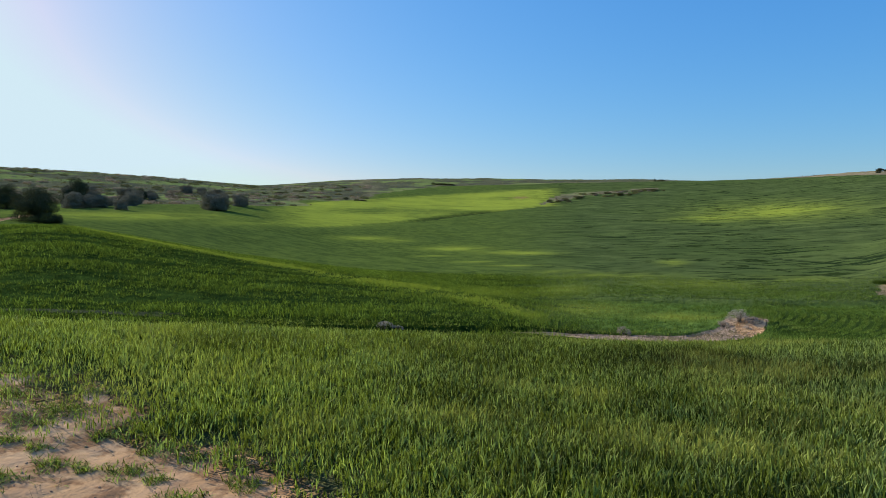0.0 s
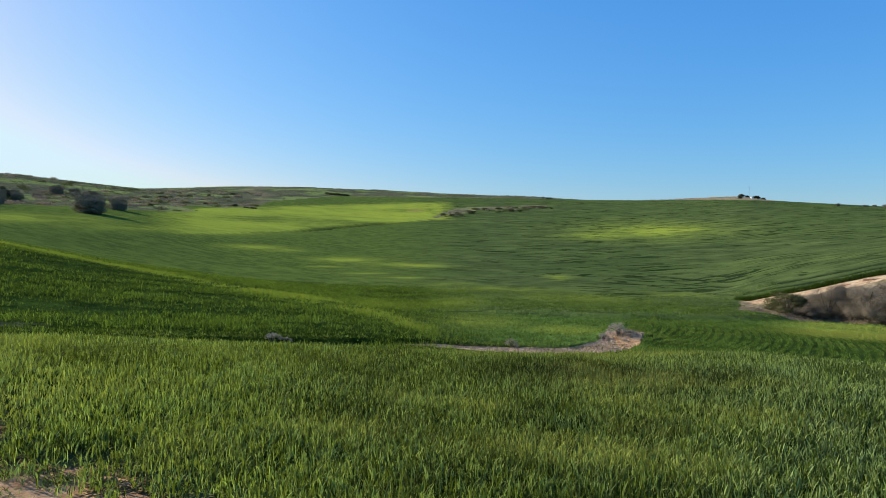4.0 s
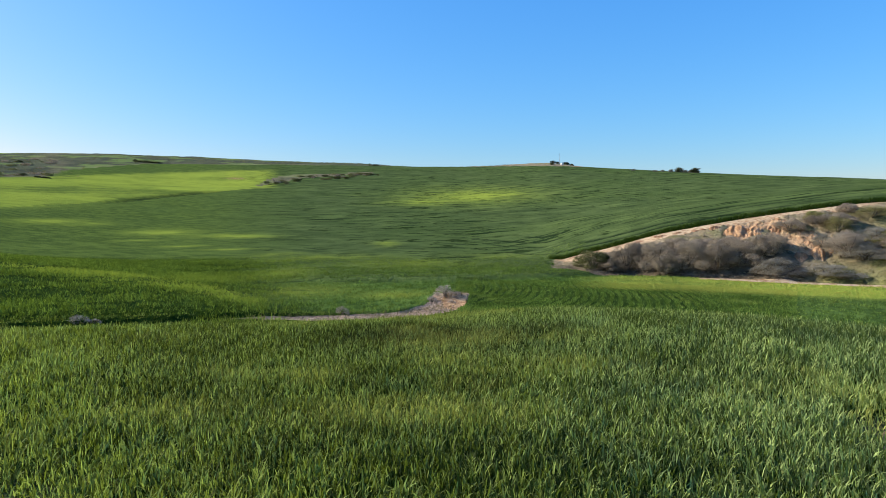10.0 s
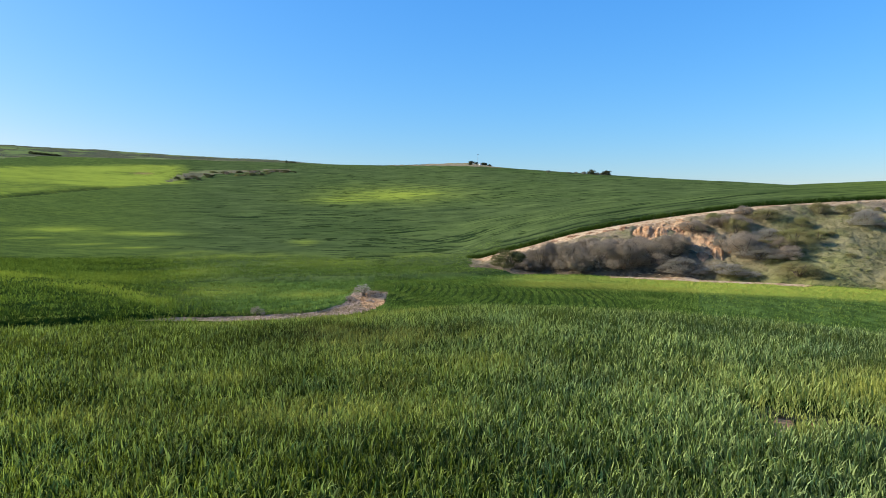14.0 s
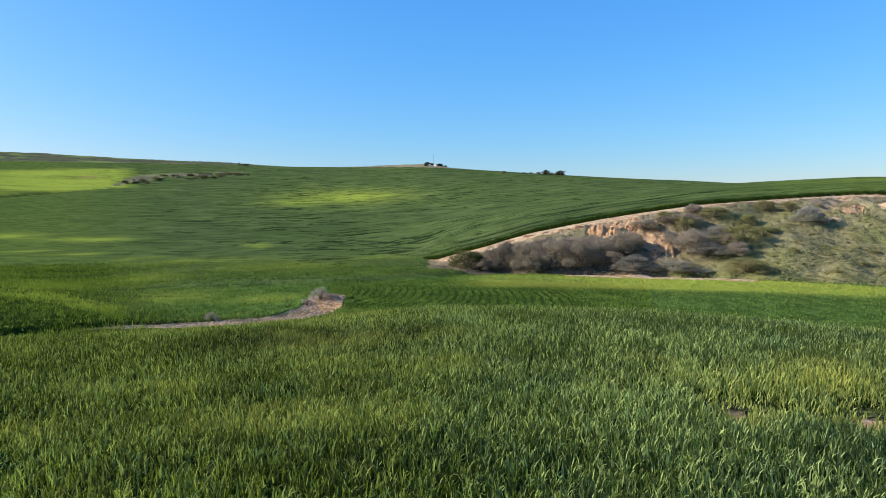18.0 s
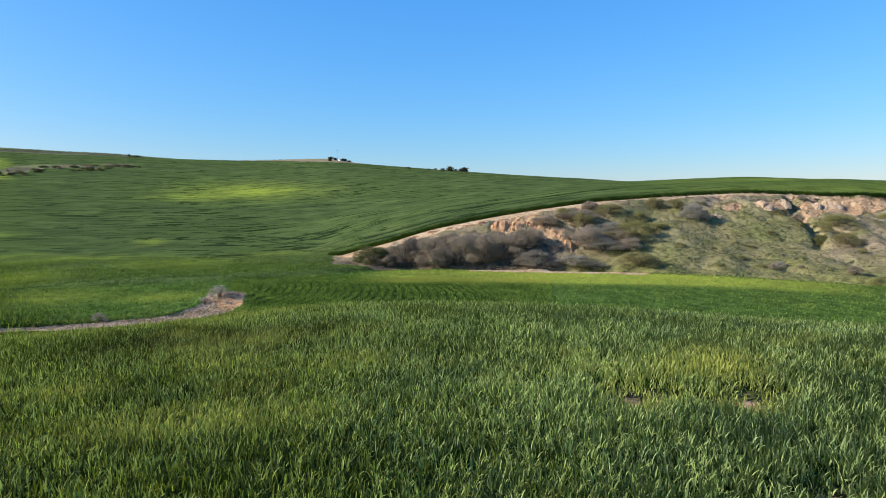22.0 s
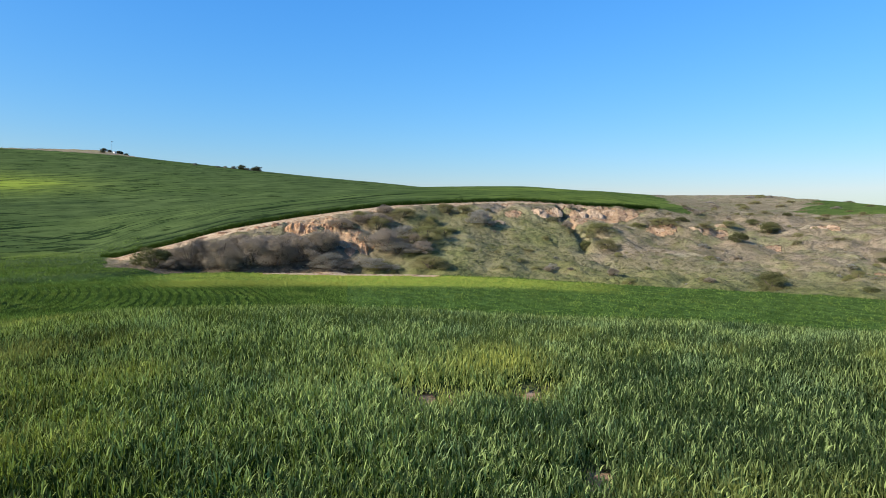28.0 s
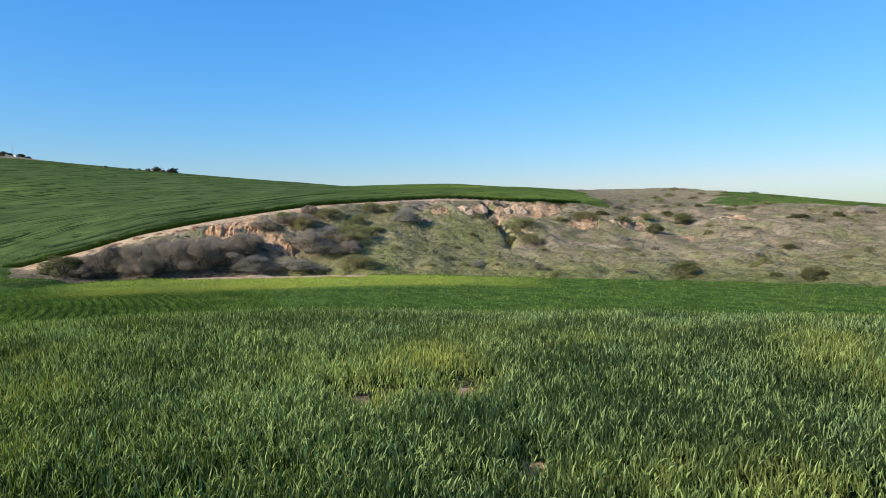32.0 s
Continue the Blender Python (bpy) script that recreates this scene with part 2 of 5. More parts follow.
def lattice(ix, iy, seed):
    h = (ix.astype(np.int64) * 374761393 + iy.astype(np.int64) * 668265263 + seed * 974634777) & 0x7FFFFFFF
    h = ((h ^ (h >> 13)) * 1274126177) & 0x7FFFFFFF
    return ((h ^ (h >> 16)) & 0xFFFF) / 32767.5 - 1


def bumps(x, y, size, seed=0, octaves=3):
    """Smooth value noise, about -1 to 1."""
    total, amp, norm = 0.0, 1.0, 0.0
    for o in range(octaves):
        u, v = x / size, y / size
        i, j = np.floor(u), np.floor(v)
        fu, fv = u - i, v - j
        fu, fv = fu * fu * (3 - 2 * fu), fv * fv * (3 - 2 * fv)
        a, b = lattice(i, j, seed + o), lattice(i + 1, j, seed + o)
        c, d = lattice(i, j + 1, seed + o), lattice(i + 1, j + 1, seed + o)
        total = total + amp * ((a * (1 - fu) + b * fu) * (1 - fv) + (c * (1 - fu) + d * fu) * fv)
        norm += amp
        amp, size = amp * 0.5, size * 0.5
    return total / norm


def step(v, lo, hi):
    k = np.clip((v - lo) / (hi - lo), 0, 1)
    return k * k * (3 - 2 * k)


def base_height(az, r):
    i = np.clip((az + 180) * 10, 0, len(FINE) - 1.001)
    i0 = i.astype(int)
    f = i - i0
    z = np.zeros_like(r)
    rk = RK[:, i0] * (1 - f) + RK[:, i0 + 1] * f
    zk = ZK[:, i0] * (1 - f) + ZK[:, i0 + 1] * f
    sk = SK[:, i0] * (1 - f) + SK[:, i0 + 1] * f
    for k in range(len(RK) - 1):
        m = (r >= rk[k]) & (r <= rk[k + 1])
        if not m.any():
            continue
        h = (rk[k + 1] - rk[k])[m]
        t = (r[m] - rk[k][m]) / h
        z[m] = ((1 + 2 * t) * (1 - t) ** 2 * zk[k][m] + t * (1 - t) ** 2 * h * sk[k][m] + t * t * (3 - 2 * t) * zk[k + 1][m] + t * t * (t - 1) * h * sk[k + 1][m])
    return z, rk


def headland(x, y):
    """Where the drill lines beside the stream bed show between the plants."""
    az, r = np.degrees(np.arctan2(x, y)), np.hypot(x, y)
    return step(az, 25.8, 27.0) * (1 - step(az, 44, 52)) * step(r, 31, 33) * (1 - step(r, 42, 47))


def land(x, y):
    """Height of the ground and the shares of what covers it, at plan points."""
    az, r = np.degrees(np.arctan2(x, y)), np.hypot(x, y)
    r = np.clip(r, 0.05, 4290)
    z, rk = base_height(az, r)
    up = np.degrees(np.arctan2(z - EYE, r))
    toe, brow, skyl = rk[5], rk[7], rk[9]
    n1, n2, n3 = bumps(x, y, 14, 1), bumps(x, y, 4, 2), bumps(x, y, 1.3, 3)
    aw, uw = az + 2.2 * bumps(x, y, 40, 61, 2), up + 0.14 * bumps(x, y, 22, 62, 2)
    # the eroded bank: from its foot to its brow
    inbank = step(az + 0.5 * n2, 32.6, 34) * (1 - step(az, 112, 125))
    taper = 4.5 * (1 - step(az, 33, 37.5))
    face = step(r, toe - 0.8 + taper, toe + 0.6 + taper) * (1 - step(r, brow - 0.6, brow + 0.2)) * inbank
    scrub = face.copy()
    # rough ground that runs back from the bank between the two upper fields
    back = step(az + 1.2 * n1 - np.interp(r, [80, 100, 140, 250], [81, 80.5, 79.5, 78]), -0.6, 0.6) * (1 - step(az + 1.5 * n1 - np.interp(r, [90, 110, 160, 300], [101, 90, 88, 91]), -0.6, 0.6)) * step(r, brow - 1, brow) * (1 - step(r, 650, 700))
    back = np.maximum(back, step(az, 72, 74) * (1 - step(az, 86, 88)) * step(r, skyl * 0.98, skyl) * (1 - step(r, 900, 1000)))
    scrub = np.maximum(scrub, back)
    rim = inbank * step(az, 84, 87) * step(r, brow - 2, brow) * (1 - step(r, brow + 4 + 3 * n2, brow + 7 + 3 * n2))
    scrub = np.maximum(scrub, rim)
    # the scrubby far slopes at the valley's head and along the top
    far = (1 - step(aw, -14, -11)) * step(up, 2.25 + 0.15 * n1, 2.5 + 0.15 * n1) * step(az, -70, -60)
    far = np.maximum(far, step(aw, -15, -12) * (1 - step(aw, -8, -5)) * step(uw, 2.9, 3.1))
    far = np.maximum(far, step(aw, -9, -5) * (1 - step(az, 21, 24)) * step(up - np.interp(az, [-8, 0, 10, 24], [3.3, 4.25, 4.4, 4.4]), -0.04, 0.06))
    scrub = np.maximum(scrub, far * step(r, 120, 140))
    # stony strip in the far field
    oc_mid = np.interp(az, [7.5, 9.5, 12, 18, 20], [2.35, 3.1, 3.5, 3.85, 4.0])
    oc_half = np.interp(az, [7.5, 9, 10.5, 14, 18, 20], [0.02, 0.2, 0.28, 0.16, 0.09, 0.0])
    outcrop = step(oc_half - np.abs(up - oc_mid) + 0.08 * n2, 0.0, 0.1) * step(az, 7, 8) * (1 - step(az, 19, 20))
    scrub = np.maximum(scrub, outcrop)
    # bare ground: track along the bank's brow, foot of the bank, hilltop, trampled patches, the dirt by the lookout
    tw = np.interp(az, [33, 36, 40, 50, 58, 64, 70, 76], [0.6, 2.2, 3.0, 2.5, 1.9, 1.3, 0.7, 0.0])
    soil = step(az + 0.5 * n3, 33.0, 34.2) * inbank * step(r, brow - 0.5, brow - 0.2) * (1 - step(r, brow + tw, brow + tw + 0.25)) * (1 - step(az, 72, 76))
    tip = step(az + 0.4 * n3, 33.2, 34.4) * (1 - step(az, 36.0, 37)) * step(r, brow - np.interp(az, [33, 36], [1.0, 3.0]), brow) * (1 - step(r, brow, brow + 0.4))
    soil = np.maximum(soil, tip)
    track = soil.copy()
    foot = step(az, 44, 46) * (1 - step(az, 58, 62)) * step(r, toe - 2.2 + 0.4 * n2, toe - 1.6 + 0.4 * n2) * (1 - step(r, toe, toe + 0.8))
    soil = np.maximum(soil, foot)
    track = np.maximum(track, foot)
    hilltop = step(up - np.interp(az, [24, 29, 33, 36], [4.34, 4.36, 4.38, 4.22]), -0.02, 0.03) * step(az, 22, 26) * (1 - step(az, 35.5, 36.5)) * step(r, 300, 320)
    scrub = np.maximum(scrub, 0.85 * hilltop)
    scarp = np.zeros_like(r)
    for ea, eu, wa, wu in SCARPS:
        q = np.abs((az - ea) / wa) ** 2.5 + np.abs((up - eu) / wu) ** 2.5
        scarp = np.maximum(scarp, 1 - step(q + 0.9 * n3 + 0.5 * n2, 0.5, 1.2))
    scarp = scarp * face
    soil = np.maximum(soil, 0.66 * scarp)
    track = np.maximum(track, 0.3 * scarp)
    dirt_edge = np.interp(az, [-180, -60, -40, -34, -29, -24, -19, -10, 0, 20, 60, 90, 140, 180], [9, 9, 7.5, 6.6, 6.0, 5.3, 4.5, 3.4, 2.4, 2.2, 2.2, 2.3, 6, 9])
    dirt = 1 - step(r + 0.8 * n3 + 0.7 * bumps(x, y, 0.6, 9), dirt_edge - 0.8, dirt_edge + 0.4)
    soil = np.maximum(soil, dirt)
    patch, thin = np.zeros_like(r), np.zeros_like(r)
    for pa, pr, pw in ((-27.6, 6.5, 0.13), (-15.5, 4.3, 0.09), (58.6, 5.6, 0.10), (61.0, 5.8, 0.08), (67.6, 6.0, 0.10), (72.8, 4.1, 0.05), (64.3, 5.75, 0.05)):
        px, py = pr * math.sin(radians(pa)), pr * math.cos(radians(pa))
        along = (x - px) * math.sin(radians(pa)) + (y - py) * math.cos(radians(pa))
        off = np.hypot((x - px) * math.cos(radians(pa)) - (y - py) * math.sin(radians(pa)), along * 0.6)
        patch = np.maximum(patch, 1 - step(off + 0.15 * bumps(x, y, 0.3, 5), pw * 0.6, pw * 1.2))
        thin = np.maximum(thin, 0.85 * (1 - step(off + 0.1 * bumps(x, y, 0.3, 6), pw, pw * 4.5)))
    soil = np.maximum(soil, 0.46 * thin)
    thin = np.maximum(thin, 0.95 * (1 - step(r + 0.9 * n3, dirt_edge - 0.2, dirt_edge + 2.0)))
    soil = np.maximum(soil, 0.56 * (1 - step(r + 0.9 * n3 + 0.6 * bumps(x, y, 0.5, 10), dirt_edge + 0.3, dirt_edge + 1.3)) * step(r, 2.3, 3.0))
    soil = np.maximum(soil, 0.78 * patch)
    # field track on the far left, by the trees
    lane = (1 - step(np.abs(up - np.interp(az, [-60, -34, -32, -30], [0.6, 0.95, 1.4, 1.5])), 0.06, 0.14)) * (1 - step(az, -32, -31)) * step(r, 60, 64) * (1 - step(r, 100, 104))
    soil = np.maximum(soil, lane)
    soil = np.maximum(soil, 0.5 * np.exp(-((az - 6.6) / 1.6) ** 2 - ((up - 3.2) / 0.22) ** 2))
    # dry stream bed of gravel that ends in a small bank
    gm = np.interp(az, [-40, -20, -10, 0, 10, 16, 20, 22.5, 24, 25.5], [24.5, 24.5, 24.6, 25.2, 26.4, 26.8, 27.8, 29.8, 32.4, 34.2])
    gw = np.interp(az, [2, 5, 9, 12, 16, 20, 22.5, 24, 25.3, 26.3], [0.0, 0.15, 0.7, 1.2, 1.6, 2.2, 3.3, 4.4, 3.0, 0.0])
    gravel = step(gw - np.abs(r - gm) + 0.35 * n3, 0.0, 0.3) * step(az, 3, 6) * (1 - step(az, 25.9, 26.4))
    soil = np.maximum(soil, 0.85 * (1 - step(((az - 24.9) / 1.2) ** 2 + ((r - 33.4) / 2.8) ** 2 + 0.3 * n3, 0.5, 1.1)))
    undercut = step(r, gm + 0.9 * gw + 0.25 * n3, gm + 0.9 * gw + 0.25 + 0.25 * n3) * (1 - step(r, gm + gw + 2, gm + gw + 7)) * step(az, -45, -38) * (1 - step(az, 23.6, 25.2))
    rill = 0.6 * (1 - step(np.abs(r - gm + 0.4 + 0.4 * n2), 0.3, 0.7)) * (1 - step(az, 4, 8)) * step(az, -60, -50)
    weedy = (1 - step(np.abs(r - 27.0 + 0.8 * n2), 0.3, 1.3)) * (1 - step(az, -24, -16)) * step(az, -60, -50)
    # thin, yellowing wheat
    yel = np.zeros_like(r)
    for ya, yu, wa, wu, k in ((26, 1.75, 6.0, 0.7, 1.0), (22.5, 1.3, 4.2, 0.36, 0.9), (28.5, 2.0, 2.8, 0.38, 0.85), (-6.5, -0.4, 3.0, 0.17, 1.0), (-4, -0.62, 1.8, 0.13, 0.8), (1.2, -1.3, 3.0, 0.22, 1.0),
                             (6.5, -1.65, 3.0, 0.18, 0.9), (-1, -1.85, 1.6, 0.07, 0.6), (2.5, -2.35, 2, 0.08, 0.65), (6, -2.75, 2, 0.08, 0.7), (9.5, -3.2, 2.2, 0.1, 0.65), (17.8, -2.4, 1.0, 0.24, 0.75),
                             (12, -6.2, 4, 0.5, 0.55), (20, -6.6, 4, 0.35, 0.55), (9.7, -4.7, 2.5, 0.4, 0.45), (16, -8.5, 10, 0.35, 0.6), (26, -8.15, 4, 0.3, 0.5), (13, -3.6, 6, 0.3, 0.4), (27, -3.4, 4, 0.25, 0.35),
                             (-12, 0.9, 7, 0.3, 0.75), (-25, 1.45, 8, 0.35, 0.8), (20, -4.2, 5, 0.4, 0.45), (4, -5.0, 8, 0.4, 0.4), (68, 2.5, 6, 0.15, 0.4), (74, 1.5, 9, 0.7, 0.35), (97, 1.2, 6, 0.6, 0.3),
                             (20, -17.4, 11, 1.2, 0.5), (11, -14.1, 3, 0.7, 0.4), (63.5, -12.9, 4.5, 1.3, 0.8), (-24, -12.0, 11, 1.0, 0.4), (0, -16.2, 6, 1.0, 0.35), (22, -12.8, 4, 0.5, 0.3), (33, -13, 5, 0.6, 0.35), (-14, -17, 5, 1.6, 0.4)):
        q = ((aw - ya) / wa) ** 2 + ((uw - yu) / wu) ** 2
        yel = np.maximum(yel, k * np.exp(-q * 1.2))
    upfield = step(az, -16, -11) * (1 - step(az, 8.5, 10.5))
    lo = np.interp(az, [-20, -10, -5, -1, 3.2, 8], [0.4, 0.55, 0.88, 1.33, 1.8, 2.35])
    hi = np.interp(az, [-14, -11, -4, 3, 10], [2.2, 2.75, 3.27, 3.66, 3.95])
    greener = 1 - 0.75 * np.exp(-((az + 6.3) / 2.6) ** 2 - ((up - 2.0) / 0.2) ** 2) - 0.5 * np.exp(-((az - 1.5) / 2.5) ** 2 - ((up - 1.95) / 0.12) ** 2)
    yel = np.maximum(yel, greener * upfield * step(up, lo + 0.04, lo + 0.12) * (1 - step(up, hi - 0.05, hi + 0.05)) * (0.85 + 0.4 * n1))
    strip = step(az, 34, 40) * (1 - step(az, 73, 77)) * step(uw, -6.1, -5.75) * (1 - step(r, toe - 1.5, toe - 0.6)) * step(r, 40, 42)
    yel = np.maximum(yel, (0.58 + 0.3 * step(az, 42, 50) - 0.5 * step(az, 64, 76) + 0.3 * n1) * strip)
    # sunlit rim along the spur's crest, painted with the yellow share
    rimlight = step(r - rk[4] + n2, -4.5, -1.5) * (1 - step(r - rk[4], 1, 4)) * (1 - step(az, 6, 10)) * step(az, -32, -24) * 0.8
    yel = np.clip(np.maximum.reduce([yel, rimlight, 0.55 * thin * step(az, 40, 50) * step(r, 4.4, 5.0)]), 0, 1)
    # wheat coloured darker than its surroundings: bearing, rise, half widths, strength
    rank_and_shade = np.zeros_like(r)
    for ya, yu, wa, wu, k in ((22, -11.2, 14, 1.6, 1.0), (20, -14.9, 13, 1.3, 0.6), (30, -21, 11, 2.2, 0.35), (10, -20, 9, 2.0, 0.5), (42, -14, 8, 2.0, 0.3), (92, -12.5, 9, 2.5, 0.25), (84, -19, 12, 3.0, 0.15), (70, -14, 7, 1.2, 0.2), (-20, -9.5, 10, 1.0, 0.3), (98, -17, 8, 5, 0.2), (-30, -12.3, 4, 1.0, 0.7), (17, -16, 13, 7, 0.45), (4, -14, 9, 6, 0.55), (-28, -3, 12, 3.0, 0.25)):
        rank_and_shade = np.maximum(rank_and_shade, k * np.exp(-((az - ya + 3 * n3) / wa) ** 2 - ((up - yu + 0.7 * n3) / wu) ** 2))
    bald = 0.5 * (1 - step(az + 2 * n2, -34, -26)) * step(az, -60, -50) * step(r, 25, 27) * (1 - step(r + 3 * n2, 36, 48))
    weedy = np.maximum(weedy, bald)
    scrub = np.maximum(scrub, np.maximum(0.5 * weedy, 0.55 * rill))
    ditch = (1 - step(np.abs(up - np.interp(az, [-7, -1.1, 3.4, 6], [0.68, 1.38, 1.93, 2.2])), 0.05, 0.14)) * step(az, -4, -1.5) * (1 - step(az, 4, 6)) * step(r, 120, 130)
    far = np.maximum.reduce([far, rill, weedy, 0.75 * outcrop])
    crop = np.clip(1 - np.maximum.reduce([scrub, soil, gravel]), 0, 1) * (1 - step(r, 700, 900))
    cushion = step(bumps(x, y, 1.2, 81, 2) + 0.25 * n1, 0.05, 0.45) * scrub * step(r, 50, 52) * (1 - step(r, 110, 130)) * (1 - np.clip(1.4 * soil, 0, 1))
    sown = (1 - step(r, 64, 74)) * (1 - step(r, 27, 31) * step(az + 3 * n2, 0, 13)) * step(az, -48, -44) * (1 - step(az, 108, 112))
    sown = np.maximum(sown, 0.62 * headland(x, y))
    valley = step(r, 25, 28) * (1 - step(r, toe - 1, toe + 1)) * step(az, 8, 16)
    # relief
    z = z + 0.05 * n2 * step(r, 2, 10) * (1 - dirt) + 0.35 * bumps(x, y, 45, 4, 2) * step(r, 90, 200)
    rough = scrub * step(r, 30, 50)
    cut = np.abs(bumps(x * 1.0, y * 1.0, 7, 11, 3))
    runnel = np.abs(bumps(az * 1.0, r * 0.05, 0.55, 13, 2))
    ravine = np.exp(-(((az - np.interp(up, [-2.4, -1, 0, 1.1], [72.4, 71.9, 71.2, 70.3])) / 0.42 + 0.8 * n3 + 0.5 * n2) ** 2)) * face * step(up, -2.6, -1.4)
    z = z - 0.95 * ravine
    z = z - 0.22 * scarp * (1 - step(runnel, 0.0, 0.4)) - 0.15 * scarp * (0.5 + 0.5 * n3)
    fade = face * np.clip((brow - toe) / 14, 0.15, 1) * step(az, 35, 40)
    z = z - fade * (0.55 * (1 - step(cut, 0.0, 0.35))) + 0.22 * rough * n2 * np.where(face > 0.3, np.clip((brow - toe) / 12, 0.1, 1), 1.0) + 0.2 * rough * n3
    z = z + (0.05 + 0.07 * (1 - step(az, 4, 10))) * undercut - 0.15 * rill - 0.6 * ditch - 0.06 * gravel + 0.5 * np.exp(-((np.hypot(x - 34.5 * math.sin(radians(24.8)), y - 34.5 * math.cos(radians(24.8))) / 1.6) ** 2)) + 0.06 * gravel * n3 - 0.04 * dirt * (1 + n3) * step(r, 0.5, 2)
    z = z + CROP * crop * np.maximum(step(r, 72, 78), step(r, toe - 0.5, toe + 1) * step(az, 9, 14))
    rel = np.clip((r - toe) / np.maximum(brow - toe, 1), 0, 1)
    lush = np.clip(np.maximum(1.15 - 2.6 * rel, 0.75 * step(az, 55, 58) * (1 - step(aw, 70, 75)) * (1 - step(rel, 0.75, 0.95))) + 0.35 * n1, 0, 1) * face
    z = z + 0.07 * cushion + 0.9 * back * bumps(x, y, 16, 141, 3) * step(r, 95, 120) + 0.1 * face * bumps(x, y, 2.4, 142, 2) * step(az, 54, 60)
    wheel = np.zeros_like(r)
    for off, wd, seed in ((5.5, 0.7, 101), (8.5, 0.8, 102), (11, 0.8, 103), (15, 1.0, 104), (22, 1.2, 105), (30, 1.4, 106)):
        wheel = np.maximum(wheel, (1 - step(np.abs(r - brow - off - 1.0 * n1 - 0.5 * n2), wd * 0.5, wd * 1.3)) * step(bumps(x, y, 9, seed, 2), -0.05, 0.15))
    wheel = wheel * step(az, 20, 28) * (1 - step(az, 50, 62)) * (1 - scrub) * step(r, 55, 60)
    wheel = np.maximum(wheel, ditch)
    z = z - 0.12 * wheel
    # shade under the bank's shrubs, painted as dark brown ground
    shrub_shade = face * step(az, 33.3, 34.2) * (1 - step(aw, 51, 55)) * (1 - step(rel, 0.55, 0.8))
    lush = lush * (1 - shrub_shade)
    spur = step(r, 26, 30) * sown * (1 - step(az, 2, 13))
    return z, dict(spur=spur, wheel=wheel, rank_and_shade=rank_and_shade, track=track, shrub_shade=shrub_shade, cushion=cushion, sown=sown, scarp=scarp, lush=lush, thin=thin, rutty=(0.15 + 0.85 * step(az, 2, 14) * (1 - 0.55 * step(az, 54, 64))) * (1 - valley), valley=valley, soil=soil, scrub=scrub, gravel=gravel, yellow=yel, crop=crop, far=np.clip(far + 0.12 * back, 0, 1))


# ---- ground material ----
g = Nodes("ground", 1.0, 0.0)
big, mid, fine = g.noise(0.03, 3), g.noise(0.35, 4), g.noise(5.0, 5)
streak = g.noise(1.0, 5, 0.7, (0.42, 0.75, 0.3), 24)
rut = g.noise(1.0, 4, 0.65, (0.13, 0.55, 0.3), 22)
tuft = g.noise(1.6, 5, 0.7)
contour = g.drilled(0.10, 1.5, 0.06)
dash = g.drilled(0.2, 3.0, 0.08, 4)
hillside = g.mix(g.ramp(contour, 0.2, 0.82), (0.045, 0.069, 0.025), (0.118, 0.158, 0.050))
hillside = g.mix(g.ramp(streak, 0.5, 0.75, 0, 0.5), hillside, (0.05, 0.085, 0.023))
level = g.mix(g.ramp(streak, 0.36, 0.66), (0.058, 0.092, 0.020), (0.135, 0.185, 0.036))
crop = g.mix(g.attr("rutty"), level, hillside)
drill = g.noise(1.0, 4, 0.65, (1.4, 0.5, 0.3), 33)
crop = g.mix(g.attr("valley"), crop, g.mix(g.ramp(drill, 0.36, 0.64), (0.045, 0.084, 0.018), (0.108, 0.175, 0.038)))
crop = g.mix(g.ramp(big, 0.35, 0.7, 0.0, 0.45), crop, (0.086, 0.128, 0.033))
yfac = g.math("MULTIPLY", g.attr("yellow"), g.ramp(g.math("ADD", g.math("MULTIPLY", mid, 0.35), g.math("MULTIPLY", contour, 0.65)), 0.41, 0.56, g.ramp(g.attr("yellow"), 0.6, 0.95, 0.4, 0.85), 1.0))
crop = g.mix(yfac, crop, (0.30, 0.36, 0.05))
crop = g.mix(g.math("MULTIPLY", g.math("MULTIPLY", g.attr("rutty"), g.ramp(g.noise(0.03, 2), 0.42, 0.58, 0.45, 1.0)), g.ramp(rut, 0.55, 0.59, 0, 0.9)), crop, (0.014, 0.028, 0.012))
crop = g.mix(g.math("MULTIPLY", g.attr("rutty"), g.math("MULTIPLY", g.ramp(g.noise(0.035, 2), 0.4, 0.6, 0.3, 1.0), g.ramp(dash, 0.55, 0.64, 0, 0.8))), crop, (0.013, 0.026, 0.008))
crop = g.mix(g.math("MULTIPLY", g.attr("wheel"), g.ramp(streak, 0.35, 0.6, 0.6, 1.0)), crop, (0.014, 0.026, 0.012))
# floor under the modelled wheat coloured dark, as the shade between its leaves
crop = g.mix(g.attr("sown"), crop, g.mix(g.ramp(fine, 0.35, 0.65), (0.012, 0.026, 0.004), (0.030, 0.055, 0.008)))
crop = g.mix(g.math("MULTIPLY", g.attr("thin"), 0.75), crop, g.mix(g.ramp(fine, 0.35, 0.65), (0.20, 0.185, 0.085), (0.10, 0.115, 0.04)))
# spur floor darkened likewise, shade between its rows put into the colour
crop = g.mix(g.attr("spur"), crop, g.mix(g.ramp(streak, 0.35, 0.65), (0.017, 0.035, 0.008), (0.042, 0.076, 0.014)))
dry = g.mix(g.ramp(mid, 0.35, 0.65), (0.265, 0.21, 0.125), (0.35, 0.265, 0.17))
dry = g.mix(g.ramp(tuft, 0.45, 0.7, 0, 0.8), dry, (0.15, 0.125, 0.07))
